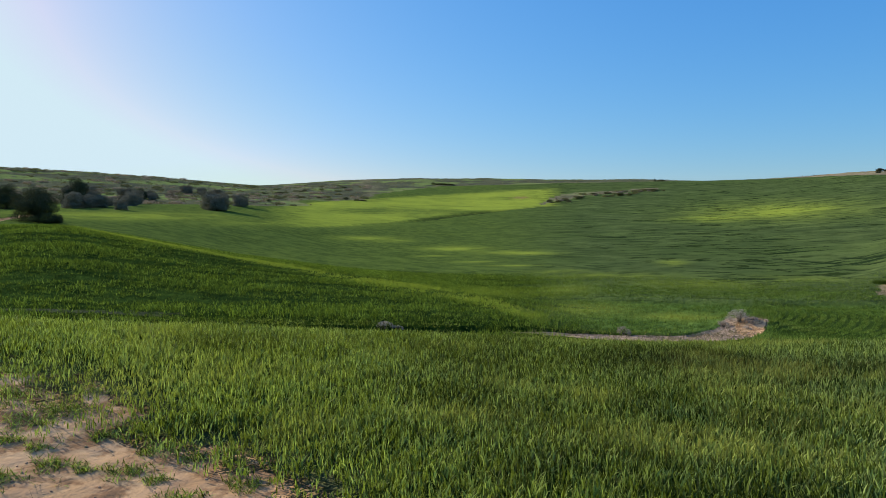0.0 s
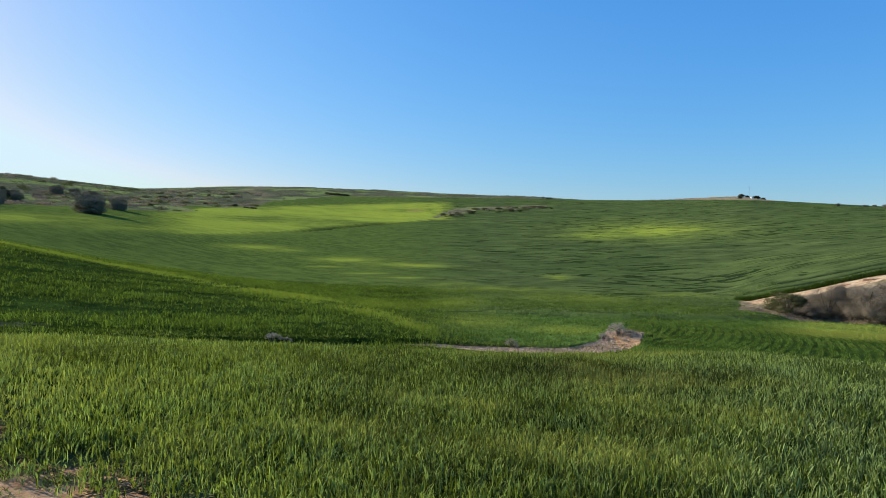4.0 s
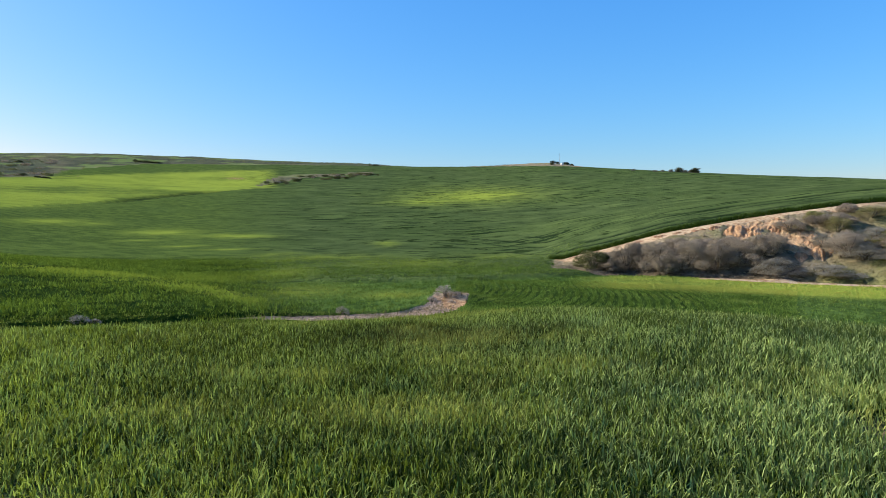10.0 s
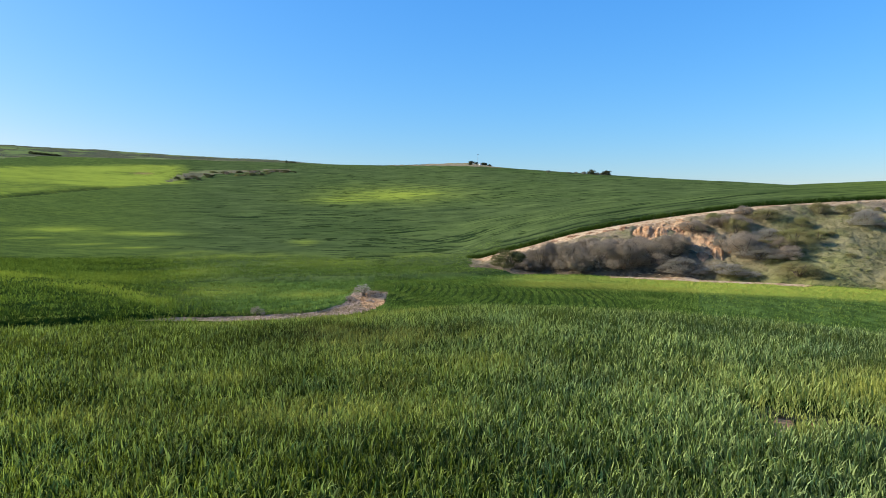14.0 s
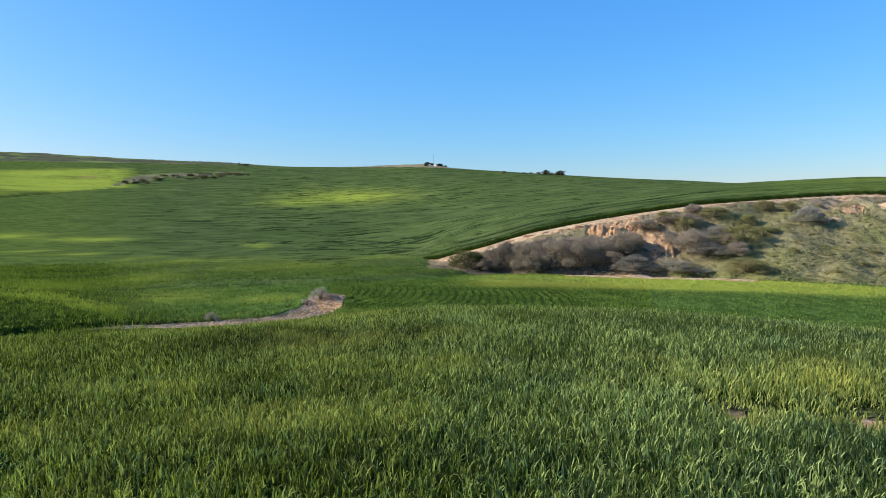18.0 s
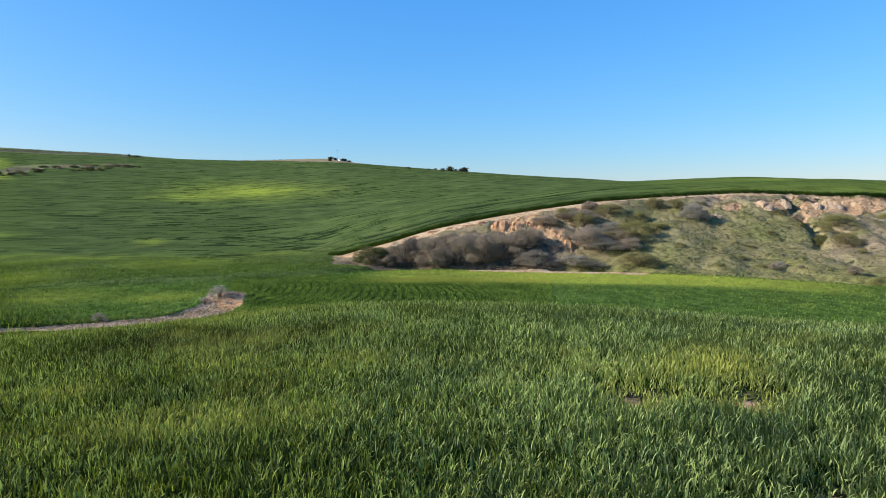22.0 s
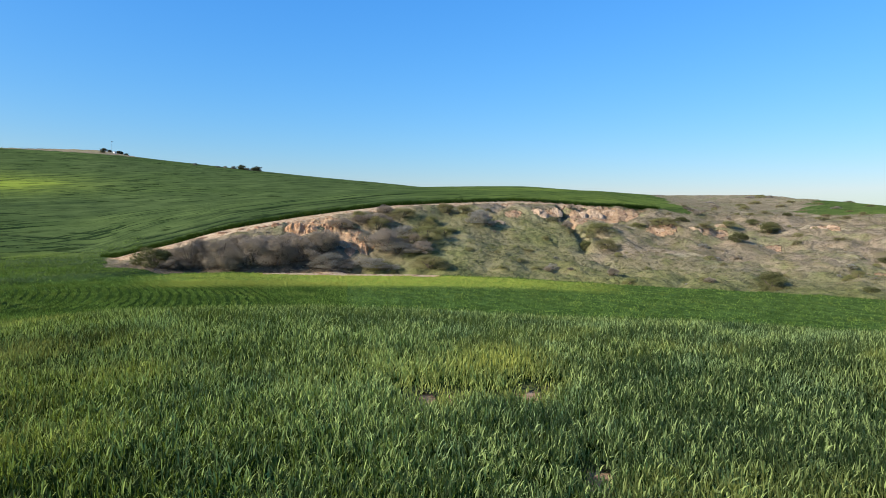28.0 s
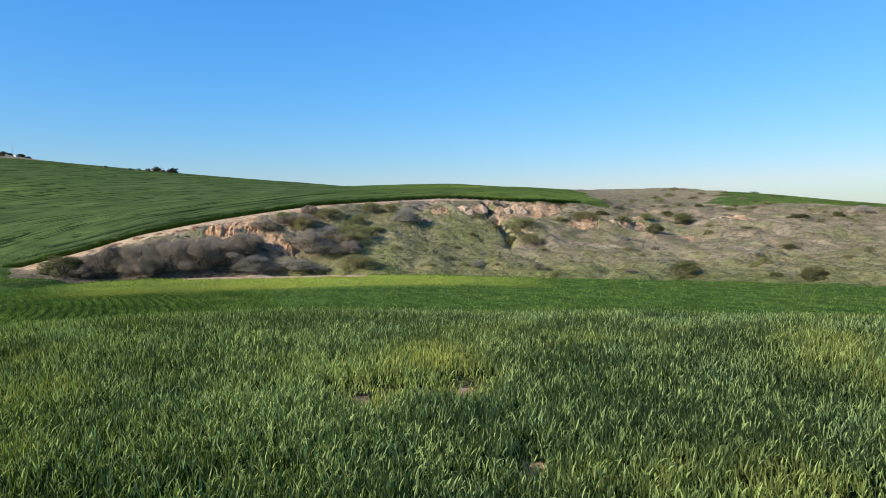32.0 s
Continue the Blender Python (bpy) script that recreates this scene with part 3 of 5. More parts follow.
dry = g.mix(g.math("MULTIPLY", g.attr("cushion"), 0.8), dry, g.mix(g.ramp(mid, 0.35, 0.65), (0.15, 0.145, 0.055), (0.19, 0.15, 0.09)))
dry = g.mix(g.ramp(g.noise(0.16, 4, 0.65), 0.5, 0.6, 0, 0.7), dry, g.mix(g.ramp(tuft, 0.4, 0.65), (0.25, 0.235, 0.105), (0.13, 0.13, 0.055)))
dry = g.mix(g.ramp(g.noise(0.22, 4, 0.65), 0.56, 0.66, 0, 0.7), dry, (0.42, 0.34, 0.21))
dry = g.mix(g.ramp(g.noise(0.4, 4, 0.7), 0.54, 0.62, 0, 0.6), dry, (0.16, 0.125, 0.075))
heath = g.mix(g.ramp(tuft, 0.4, 0.6), (0.135, 0.142, 0.08), (0.075, 0.08, 0.048))
heath = g.mix(g.ramp(g.noise(0.08, 4, 0.65), 0.5, 0.56, 0, 0.85), heath, (0.07, 0.076, 0.05))
heath = g.mix(g.ramp(big, 0.52, 0.6), heath, (0.17, 0.22, 0.07))
dry = g.mix(g.math("MULTIPLY", g.attr("lush"), 0.85), dry, g.mix(g.ramp(tuft, 0.4, 0.65), (0.18, 0.188, 0.06), (0.095, 0.102, 0.034)))
# dark brown stands in for the shade below the shrubs
dry = g.mix(g.math("MULTIPLY", g.attr("shrub_shade"), 0.9), dry, g.mix(g.ramp(tuft, 0.4, 0.65), (0.17, 0.13, 0.09), (0.075, 0.06, 0.042)))
dry = g.mix(g.attr("far"), dry, heath)
earth = g.mix(g.ramp(g.noise(1.1, 4), 0.32, 0.68), (0.42, 0.245, 0.12), (0.60, 0.395, 0.22))
earth = g.mix(g.math("MULTIPLY", g.attr("track"), 0.85), earth, g.mix(g.ramp(mid, 0.3, 0.7), (0.43, 0.32, 0.19), (0.56, 0.44, 0.28)))
earth = g.mix(g.ramp(fine, 0.35, 0.75, 0, 0.5), earth, (0.32, 0.20, 0.13))
earth = g.mix(g.ramp(g.noise(2.6, 5, 0.7), 0.46, 0.6, 0, 0.85), earth, (0.23, 0.125, 0.065))
earth = g.mix(g.math("MULTIPLY", g.attr("scarp"), 0.7), earth, g.mix(g.ramp(tuft, 0.4, 0.6), (0.52, 0.35, 0.20), (0.34, 0.20, 0.11)))
stone = g.mix(g.ramp(fine, 0.35, 0.65), (0.24, 0.165, 0.115), (0.43, 0.31, 0.22))
wob = g.math("MULTIPLY", g.math("SUBTRACT", tuft, 0.5), 1.05)
sc = g.ramp(g.math("ADD", g.attr("scrub"), wob), 0.35, 0.65)
so = g.ramp(g.math("ADD", g.attr("soil"), wob), 0.35, 0.6)
gr = g.ramp(g.math("ADD", g.attr("gravel"), wob), 0.35, 0.65)
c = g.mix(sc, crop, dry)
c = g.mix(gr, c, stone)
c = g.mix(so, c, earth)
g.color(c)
rel = g.math("ADD", g.math("MULTIPLY", tuft, 1.0), g.math("ADD", g.math("MULTIPLY", streak, 0.5), g.math("MULTIPLY", contour, 0.9)))
rel = g.math("ADD", g.math("MULTIPLY", rel, g.ramp(so, 0.0, 1.0, 1.0, 0.08)), g.math("MULTIPLY", fine, 0.06))
rel = g.math("ADD", rel, g.math("MULTIPLY", g.attr("scarp"), g.noise(1.0, 4, 0.65, (2.2, 2.2, 0.5), 0)))
g.bump(rel, 0.5, 0.9)
GROUND = g.m


def grid_mesh(name, x, y, z, shape, wrap, attrs, material):
    na, nr = shape
    i = np.arange(na * nr).reshape(na, nr)
    j = np.r_[i, i[:1]] if wrap else i
    quads = np.stack([j[:-1, :-1], j[1:, :-1], j[1:, 1:], j[:-1, 1:]], -1).reshape(-1, 4)[:, ::-1]
    me = bpy.data.meshes.new(name)
    me.vertices.add(na * nr)
    me.vertices.foreach_set("co", np.stack([x, y, z], -1).astype(np.float32).ravel())
    me.loops.add(quads.size)
    me.loops.foreach_set("vertex_index", quads.astype(np.int32).ravel())
    me.polygons.add(len(quads))
    me.polygons.foreach_set("loop_start", np.arange(0, quads.size, 4, dtype=np.int32))
    me.update(calc_edges=True)
    for key, v in attrs.items():
        at = me.attributes.new(key, "FLOAT", "POINT")
        at.data.foreach_set("value", v.astype(np.float32))
    me.polygons.foreach_set("use_smooth", np.ones(len(quads), bool))
    me.materials.append(material)
    return me


AZ = np.r_[np.arange(-180, -42, 1.5), np.arange(-42, 106, 0.24), np.arange(106, 180, 1.5)]
RD = np.r_[0.001, np.geomspace(0.3, 20, 95)[:-1], np.geomspace(20, 24, 12)[:-1], np.geomspace(24, 38, 90)[:-1], np.geomspace(38, 50, 30)[:-1], np.arange(50, 70, 0.2), np.arange(70, 100, 0.5), np.geomspace(100, 4250, 150)]
aa, rr = [v.ravel() for v in np.meshgrid(AZ, RD, indexing="ij")]
gx, gy = rr * np.sin(np.radians(aa)), rr * np.cos(np.radians(aa))
gz, cover = land(gx, gy)
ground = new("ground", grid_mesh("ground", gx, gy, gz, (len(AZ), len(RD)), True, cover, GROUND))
tagged(ground, "rolling green wheat fields, scrubby bank and bare earth", "ground", kind="structure")


# ---- young wheat ----
def blade_mesh(name, x, y, z, length, width, lean, heading, droop, segs, shade, material):
    """Many bent leaf ribbons as one mesh; all arguments are arrays, one entry a leaf."""
    n = len(x)
    t = np.linspace(0, 1, segs + 1)
    ang = lean[:, None] + droop[:, None] * np.r_[t[1:], 1.0][None] ** 1.6
    dl = length[:, None] / segs
    out = np.cumsum(np.c_[np.zeros(n), np.sin(ang[:, :-1]) * dl], axis=1)
    rise = np.cumsum(np.c_[np.zeros(n), np.cos(ang[:, :-1]) * dl], axis=1)
    ch, sn = np.cos(heading)[:, None], np.sin(heading)[:, None]
    cx, cy, cz = x[:, None] + ch * out, y[:, None] + sn * out, z[:, None] + rise
    w = width[:, None] * 0.5 * (1 - 0.72 * t[None] ** 4) * (0.55 + 0.45 * np.minimum(1, t[None] * 3))
    tw = heading[:, None] + math.pi / 2 + (shade[:, None] - 0.5) * 2.4
    lx, ly = np.cos(tw) * w, np.sin(tw) * w
    left = np.stack([cx - lx, cy - ly, cz], -1)
    right = np.stack([cx + lx, cy + ly, cz], -1)
    co = np.stack([left, right], 2).reshape(n, -1, 3)
    per = 2 * (segs + 1)
    k = np.arange(segs)
    q = np.stack([2 * k, 2 * k + 1, 2 * k + 3, 2 * k + 2], -1)
    quads = (np.arange(n)[:, None, None] * per + q[None]).reshape(-1, 4)
    me = bpy.data.meshes.new(name)
    me.vertices.add(n * per)
    me.vertices.foreach_set("co", co.astype(np.float32).ravel())
    me.loops.add(quads.size)
    me.loops.foreach_set("vertex_index", quads.astype(np.int32).ravel())
    me.polygons.add(len(quads))
    me.polygons.foreach_set("loop_start", np.arange(0, quads.size, 4, dtype=np.int32))
    me.update(calc_edges=True)
    at = me.attributes.new("shade", "FLOAT", "POINT")
    at.data.foreach_set("value", np.repeat(shade, per).astype(np.float32))
    me.polygons.foreach_set("use_smooth", np.ones(len(quads), bool))
    me.materials.append(material)
    return me


rng = np.random.default_rng(7)


def scatter(count, a0, a1, r0, r1):
    a = np.radians(rng.uniform(a0, a1, count))
    r = np.sqrt(rng.uniform(r0 * r0, r1 * r1, count))
    return r * np.sin(a), r * np.cos(a)


def wheat_material(name, dark, light, yellow, share, rough, patchy, gloss, lit=(0.29, 0.40, 0.035)):
    w = Nodes(name, rough, gloss)
    sh, pt = w.attr("shade"), w.noise(0.42, 3)
    # paler leaf tones where the stand is front-lit, put into the base colour
    c = w.mix(w.ramp(sh, 0.36, 0.95), w.mix(w.attr("frontlit"), dark, (0.06, 0.085, 0.038)), w.mix(w.attr("frontlit"), light, (0.50, 0.61, 0.25)))
    c = w.mix(w.ramp(w.noise(1.3, 3), 0.5, 0.62, 0, 1.4 * patchy), c, w.mix(1.0, c, (0.72, 0.86, 1.25), "MULTIPLY"))
    c = w.mix(w.math("MAXIMUM", w.attr("rank_and_shade"), w.ramp(w.noise(0.5, 3, 0.6, (1.0, 1.0, 0.2), 15), 0.5, 0.66, 0, patchy)), c, w.mix(1.0, c, (0.42, 0.48, 0.46), "MULTIPLY"))
    c = w.mix(w.ramp(pt, 0.5, 0.66, 0, patchy), c, yellow)
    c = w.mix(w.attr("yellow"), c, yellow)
    c = w.mix(w.ramp(w.noise(14, 2), 0.6, 0.75, 0, 0.35), c, (0.30, 0.30, 0.14))
    w.color(c)
    through_leaf = w.math("SUBTRACT", 0.56, w.math("MULTIPLY", w.attr("rank_and_shade"), 0.55))
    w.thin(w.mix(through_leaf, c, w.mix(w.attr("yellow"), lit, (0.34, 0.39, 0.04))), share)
    return w.m


# near-black tone of random leaves stands in for shaded gaps in the stand
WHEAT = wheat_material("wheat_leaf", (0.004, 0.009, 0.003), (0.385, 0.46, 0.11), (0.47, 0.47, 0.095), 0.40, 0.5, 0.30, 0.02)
# same wheat: darker tones for the shaded spur, brighter ones for the front-lit valley
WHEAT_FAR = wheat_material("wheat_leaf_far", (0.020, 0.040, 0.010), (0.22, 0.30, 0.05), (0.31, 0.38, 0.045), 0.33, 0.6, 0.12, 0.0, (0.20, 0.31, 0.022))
WHEAT_VALLEY = wheat_material("wheat_leaf_valley", (0.036, 0.066, 0.014), (0.215, 0.315, 0.060), (0.42, 0.41, 0.085), 0.25, 0.6, 0.12, 0.0, (0.20, 0.31, 0.028))


def sow(name, label, count, a0, a1, r0, r1, leaves, tall, wide, segs, spread, material, rows=False, fade=None, stem=0.0, bands=False, arch=1.0):
    x, y = scatter(count, a0, a1, r0, r1)
    if rows:  # drilled rows that bow round the mound at the end of the stream bed
        turn = radians(36)
        u, v = x * math.cos(turn) - y * math.sin(turn), x * math.sin(turn) + y * math.cos(turn)
        rowpos = u + 0.02 * (v - 38) ** 2 + 0.14 * bumps(x, y, 2.2, 151, 2)
        shift = (np.round(rowpos / 0.48) * 0.48 - rowpos) * (0.62 + 0.28 * bumps(x, y, 3.0, 152, 2)) * headland(x, y)
        x, y = x + shift * math.cos(turn), y - shift * math.sin(turn)
    z, cov = land(x, y)
    keep = np.clip(cov["crop"] * 1.25 - 0.15, 0, 1)
    blend = step(np.degrees(np.arctan2(x, y)) + 3 * bumps(x, y, 5, 91), 1, 13)
    if rows:
        keep = keep * blend
    if bands:
        keep = keep * (1 - blend)
    keep = keep * (1 - 0.4 * cov["thin"])
    if fade:
        keep = keep * (1 - step(np.hypot(x, y), *fade))
    lane = np.zeros(count)
    if bands:  # ragged drill lines that follow the slope
        lane = bumps(np.arctan2(x, y) * 45 * 0.13, np.hypot(x, y) * 0.62, 1.0, 71, 3) * 1.6
        keep = keep * np.clip(0.8 + 0.7 * lane, 0.2, 1)
    ok = rng.uniform(0, 1, count) < keep
    # low lanes also coloured dark, for the shadows between drill lines
    thin, rank_and_shade = cov["thin"], np.clip(cov["rank_and_shade"] + 0.7 * step(-lane, 0.08, 0.6), 0, 1)[ok]
    x, y, z, yel = x[ok], y[ok], z[ok], cov["yellow"][ok]
    lift = CROP * cov["crop"][ok] * np.maximum(step(np.hypot(x, y), 72, 78), 0)
    x, y, z, yel = (np.repeat(v, leaves) for v in (x, y, z - 0.6 * lift, yel))
    n = len(x)
    vig = (1 + 0.25 * bumps(x, y, 1.6, 21)) * np.repeat(np.clip(1 + 0.5 * lane[ok], 0.5, 1.5), leaves) * (1 - 0.4 * np.repeat(thin[ok], leaves))
    x, y = x + rng.normal(0, spread, n), y + rng.normal(0, spread, n)
    me = blade_mesh(name, x, y, z - 0.01 + (stem * vig * rng.uniform(0, 1, n) ** 0.7 if stem else 0), tall * vig * rng.uniform(0.6, 1.15, n), wide * rng.uniform(0.7, 1.3, n), np.abs(rng.normal(0.08, 0.13, n)), rng.uniform(0, 2 * math.pi, n),
                    arch * np.abs(rng.normal(0.75, 0.7, n)), segs, np.clip(0.5 * np.repeat(rng.uniform(0, 1, n // leaves), leaves) + 0.6 * rng.uniform(0, 1, n) - 0.05 + 0.25 * bumps(x, y, 0.9, 51), 0, 1), material)
    me.attributes.new("yellow", "FLOAT", "POINT").data.foreach_set("value", np.repeat(yel * 0.9, 2 * segs + 2).astype(np.float32))
    me.attributes.new("rank_and_shade", "FLOAT", "POINT").data.foreach_set("value", np.repeat(np.repeat(rank_and_shade, leaves), 2 * segs + 2).astype(np.float32))
    # front-lit paleness painted in by bearing, near field only
    frontlit_share = 0.5 * step(np.degrees(np.arctan2(x, y)) + 9 * bumps(x, y, 2.5, 95), 12, 62) * (1 - step(np.hypot(x, y), 12, 20))
    me.attributes.new("frontlit", "FLOAT", "POINT").data.foreach_set("value", np.repeat(frontlit_share, 2 * segs + 2).astype(np.float32))
    return tagged(new(name, me), label, "wheat", kind="stuff")


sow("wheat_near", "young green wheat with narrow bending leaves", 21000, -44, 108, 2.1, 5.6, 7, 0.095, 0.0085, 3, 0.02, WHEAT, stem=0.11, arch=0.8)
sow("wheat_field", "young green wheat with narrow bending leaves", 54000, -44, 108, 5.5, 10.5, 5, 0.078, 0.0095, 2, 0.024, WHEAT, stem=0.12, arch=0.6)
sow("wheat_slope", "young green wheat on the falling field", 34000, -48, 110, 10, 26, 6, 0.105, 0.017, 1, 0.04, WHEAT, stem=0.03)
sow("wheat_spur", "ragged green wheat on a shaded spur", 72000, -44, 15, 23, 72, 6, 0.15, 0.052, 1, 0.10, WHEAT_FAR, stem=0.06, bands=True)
sow("wheat_valley", "even green wheat on the valley floor in drilled rows", 40000, -2, 108, 26, 58, 6, 0.12, 0.05, 1, 0.08, WHEAT_VALLEY, rows=True)
sow("wheat_headland", "green wheat in drilled rows that curve round a mound", 34000, 25, 52, 30, 47, 4, 0.14, 0.03, 1, 0.025, WHEAT_VALLEY, rows=True)
sow("wheat_hill", "dark green wheat on the lower hillside", 20000, -8, 36, 50, 90, 6, 0.13, 0.05, 1, 0.14, WHEAT_FAR, fade=(58, 88))


def sow_edge():
    """The crop's edge along the track on the bank's brow."""
    b = rng.uniform(33, 78, 4200)
    brow = np.interp(b, FINE, RK[7])
    tw = np.interp(b, [33, 36, 40, 50, 58, 64, 70, 76], [0.6, 2.2, 3.0, 2.5, 1.9, 1.3, 0.7, 0.0])
    r = brow + tw + rng.uniform(-0.15, 0.2, len(b))
    x, y = r * np.sin(np.radians(b)), r * np.cos(np.radians(b))
    z = np.repeat(land(x, y)[0], 7) - 0.05
    x, y = np.repeat(x, 7) + rng.normal(0, 0.1, 7 * len(b)), np.repeat(y, 7) + rng.normal(0, 0.1, 7 * len(b))
    n = len(x)
    # only the darkest leaf tones, painting the shade on the crop's standing edge
    me = blade_mesh("wheat_edge", x, y, z, rng.uniform(0.26, 0.42, n), rng.uniform(0.05, 0.09, n), np.abs(rng.normal(0.3, 0.2, n)), rng.uniform(0, 6.28, n), rng.uniform(0.2, 1, n), 1,
                    rng.uniform(0, 0.15, n), WHEAT_FAR)
    tagged(new("wheat_edge", me), "ragged edge of the wheat along a dirt track, coloured dark as in shade", "wheat", kind="stuff")


sow_edge()


# ---- helpers for plants and small things ----
def raw_mesh(name, co, faces, material, attrs=None, smooth=False):
    """A mesh from arrays of corners and equal-sided faces."""
    me = bpy.data.meshes.new(name)
    me.vertices.add(len(co))
    me.vertices.foreach_set("co", np.asarray(co, np.float32).ravel())
    k = faces.shape[1]
    me.loops.add(faces.size)
    me.loops.foreach_set("vertex_index", faces.astype(np.int32).ravel())
    me.polygons.add(len(faces))
    me.polygons.foreach_set("loop_start", np.arange(0, faces.size, k, dtype=np.int32))
    me.update(calc_edges=True)
    for key, v in (attrs or {}).items():
        me.attributes.new(key, "FLOAT", "POINT").data.foreach_set("value", np.asarray(v, np.float32))
    if smooth:
        me.polygons.foreach_set("use_smooth", np.ones(len(faces), bool))
    me.materials.append(material)
    return me


def part(name, me, parent, label=""):
    ob = new(name, me)
    ob.parent = parent
    return tagged(ob, label) if label else ob


def unit(v):
    return v / np.maximum(np.linalg.norm(v, axis=-1, keepdims=True), 1e-9)


def foliage(name, material, count, leaf, lobes, seed, twig=0.0, flat=0.0):
    """Small leaves and twigs on the outer parts of a set of lobes (x, y, z, radius)."""
    q = np.random.default_rng(seed)
    lobes = np.array(lobes, float)
    wts = lobes[:, 3] ** 2
    pick = q.choice(len(lobes), count, p=wts / wts.sum())
    d = unit(q.normal(0, 1, (count, 3)))
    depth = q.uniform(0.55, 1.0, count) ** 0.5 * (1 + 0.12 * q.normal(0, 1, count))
    c = lobes[pick, :3] + d * (lobes[pick, 3] * depth)[:, None] * np.array([1, 1, 1 - flat])
    c[:, 2] = np.maximum(c[:, 2], 0.01 + 0.06 * q.uniform(0, 1, count))
    istwig = q.uniform(0, 1, count) < twig
    along = unit(d + q.normal(0, 0.55, (count, 3)) + np.array([0, 0, 0.35]))
    out = unit(d + q.normal(0, 0.38, (count, 3)) + np.array([0, 0, 0.15]))
    along = np.where(istwig[:, None], along, unit(np.cross(out, q.normal(0, 1, (count, 3)))))
    side = unit(np.cross(along, out))
    ln = leaf * np.where(istwig, q.uniform(1.2, 2.6, count), q.uniform(0.5, 1.1, count))
    wd = leaf * np.where(istwig, 0.16, q.uniform(0.35, 0.7, count))
    a, b = along * ln[:, None] * 0.5, side * wd[:, None] * 0.5
    co = np.stack([c - a - b * 0.6, c - a * 0.3 + b, c + a, c - a * 0.2 - b], 1).reshape(-1, 3)
    faces = np.arange(count * 4).reshape(-1, 4)
    # deeper leaves get darker tones: the crown's inner shade put into its colour
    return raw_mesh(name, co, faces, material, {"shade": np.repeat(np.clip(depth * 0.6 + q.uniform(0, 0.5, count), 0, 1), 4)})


def rod(points, radii, sides=6):
    """Corners and faces of a tapered bent rod."""
    pts, co, faces = [Vector(p) for p in points], [], []
    for k, p in enumerate(pts):
        d = (pts[min(k + 1, len(pts) - 1)] - pts[max(k - 1, 0)]).normalized()
        u = d.orthogonal().normalized()
        v = d.cross(u)
        for s in range(sides):
            a = 2 * math.pi * s / sides
            co.append(p + (u * math.cos(a) + v * math.sin(a)) * radii[k])
    for k in range(len(pts) - 1):
        for s in range(sides):
            n = (s + 1) % sides
            faces.append((k * sides + s, k * sides + n, (k + 1) * sides + n, (k + 1) * sides + s))
    return np.array([tuple(v) for v in co]), np.array(faces)


def rods(name, material, items, sides=5):
    cos, fcs, base = [], [], 0
    for pts, rad in items:
        c, f = rod(pts, rad, sides)
        cos.append(c), fcs.append(f + base)
        base += len(c)
    return raw_mesh(name, np.concatenate(cos), np.concatenate(fcs), material, smooth=True)


def leafy(name, dark, light, accent, share=0.2, rough=0.8):
    n = Nodes(name, rough, 0.0)
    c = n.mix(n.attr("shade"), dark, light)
    c = n.mix(n.ramp(n.noise(2.2, 3), 0.45, 0.7, 0, 0.7), c, accent)
    c = n.mix(n.math("MULTIPLY", n.rand(), 0.6), c, accent)
    c = n.mix(n.ramp(n.rand(), 0.55, 0.9, 0, 0.45), c, dark)
    n.color(c)
    n.thin(c, share)
    return n.m


GREY_BUSH = leafy("grey_twigs", (0.17, 0.138, 0.105), (0.39, 0.32, 0.24), (0.29, 0.235, 0.155), 0.35)
BLUE_BUSH = leafy("blue_grey_leaves", (0.18, 0.165, 0.135), (0.35, 0.325, 0.265), (0.28, 0.245, 0.17), 0.35)
OLIVE_BUSH = leafy("olive_leaves", (0.09, 0.09, 0.035), (0.23, 0.23, 0.08), (0.25, 0.19, 0.10), 0.08)
GREEN_BUSH = leafy("green_leaves", (0.048, 0.054, 0.020), (0.12, 0.125, 0.045), (0.11, 0.10, 0.045), 0.08)
PALE_BUSH = leafy("pale_dry_twigs", (0.20, 0.17, 0.14), (0.42, 0.36, 0.30), (0.30, 0.25, 0.18))
TREE_LEAF = leafy("dark_tree_leaves", (0.030, 0.034, 0.018), (0.085, 0.09, 0.042), (0.06, 0.06, 0.032), 0.08)
GREY_LEAF = leafy("grey_tree_leaves", (0.10, 0.097, 0.07), (0.24, 0.225, 0.165), (0.18, 0.165, 0.11), 0.15)
bk = Nodes("bark", 0.95, 0.1)
bk.color(bk.mix(bk.noise(9, 4), (0.06, 0.045, 0.035), (0.17, 0.135, 0.10)))
bk.bump(bk.noise(14, 3), 0.03)
BARK = bk.m


def stand(bearing, rise, r0=46.0, r1=140.0):
    """The first ground along a bearing that shows at that rise above eye level."""
    r = np.arange(r0, r1, 0.1)
    x, y = r * math.sin(radians(bearing)), r * math.cos(radians(bearing))
    z = land(x, y)[0]
    up = np.degrees(np.arctan2(z - EYE, r))
    hit = np.nonzero(up >= rise)[0]
    k = hit[0] if len(hit) else int(np.argmax(up))
    return float(x[k]), float(y[k]), float(z[k]), float(r[k])


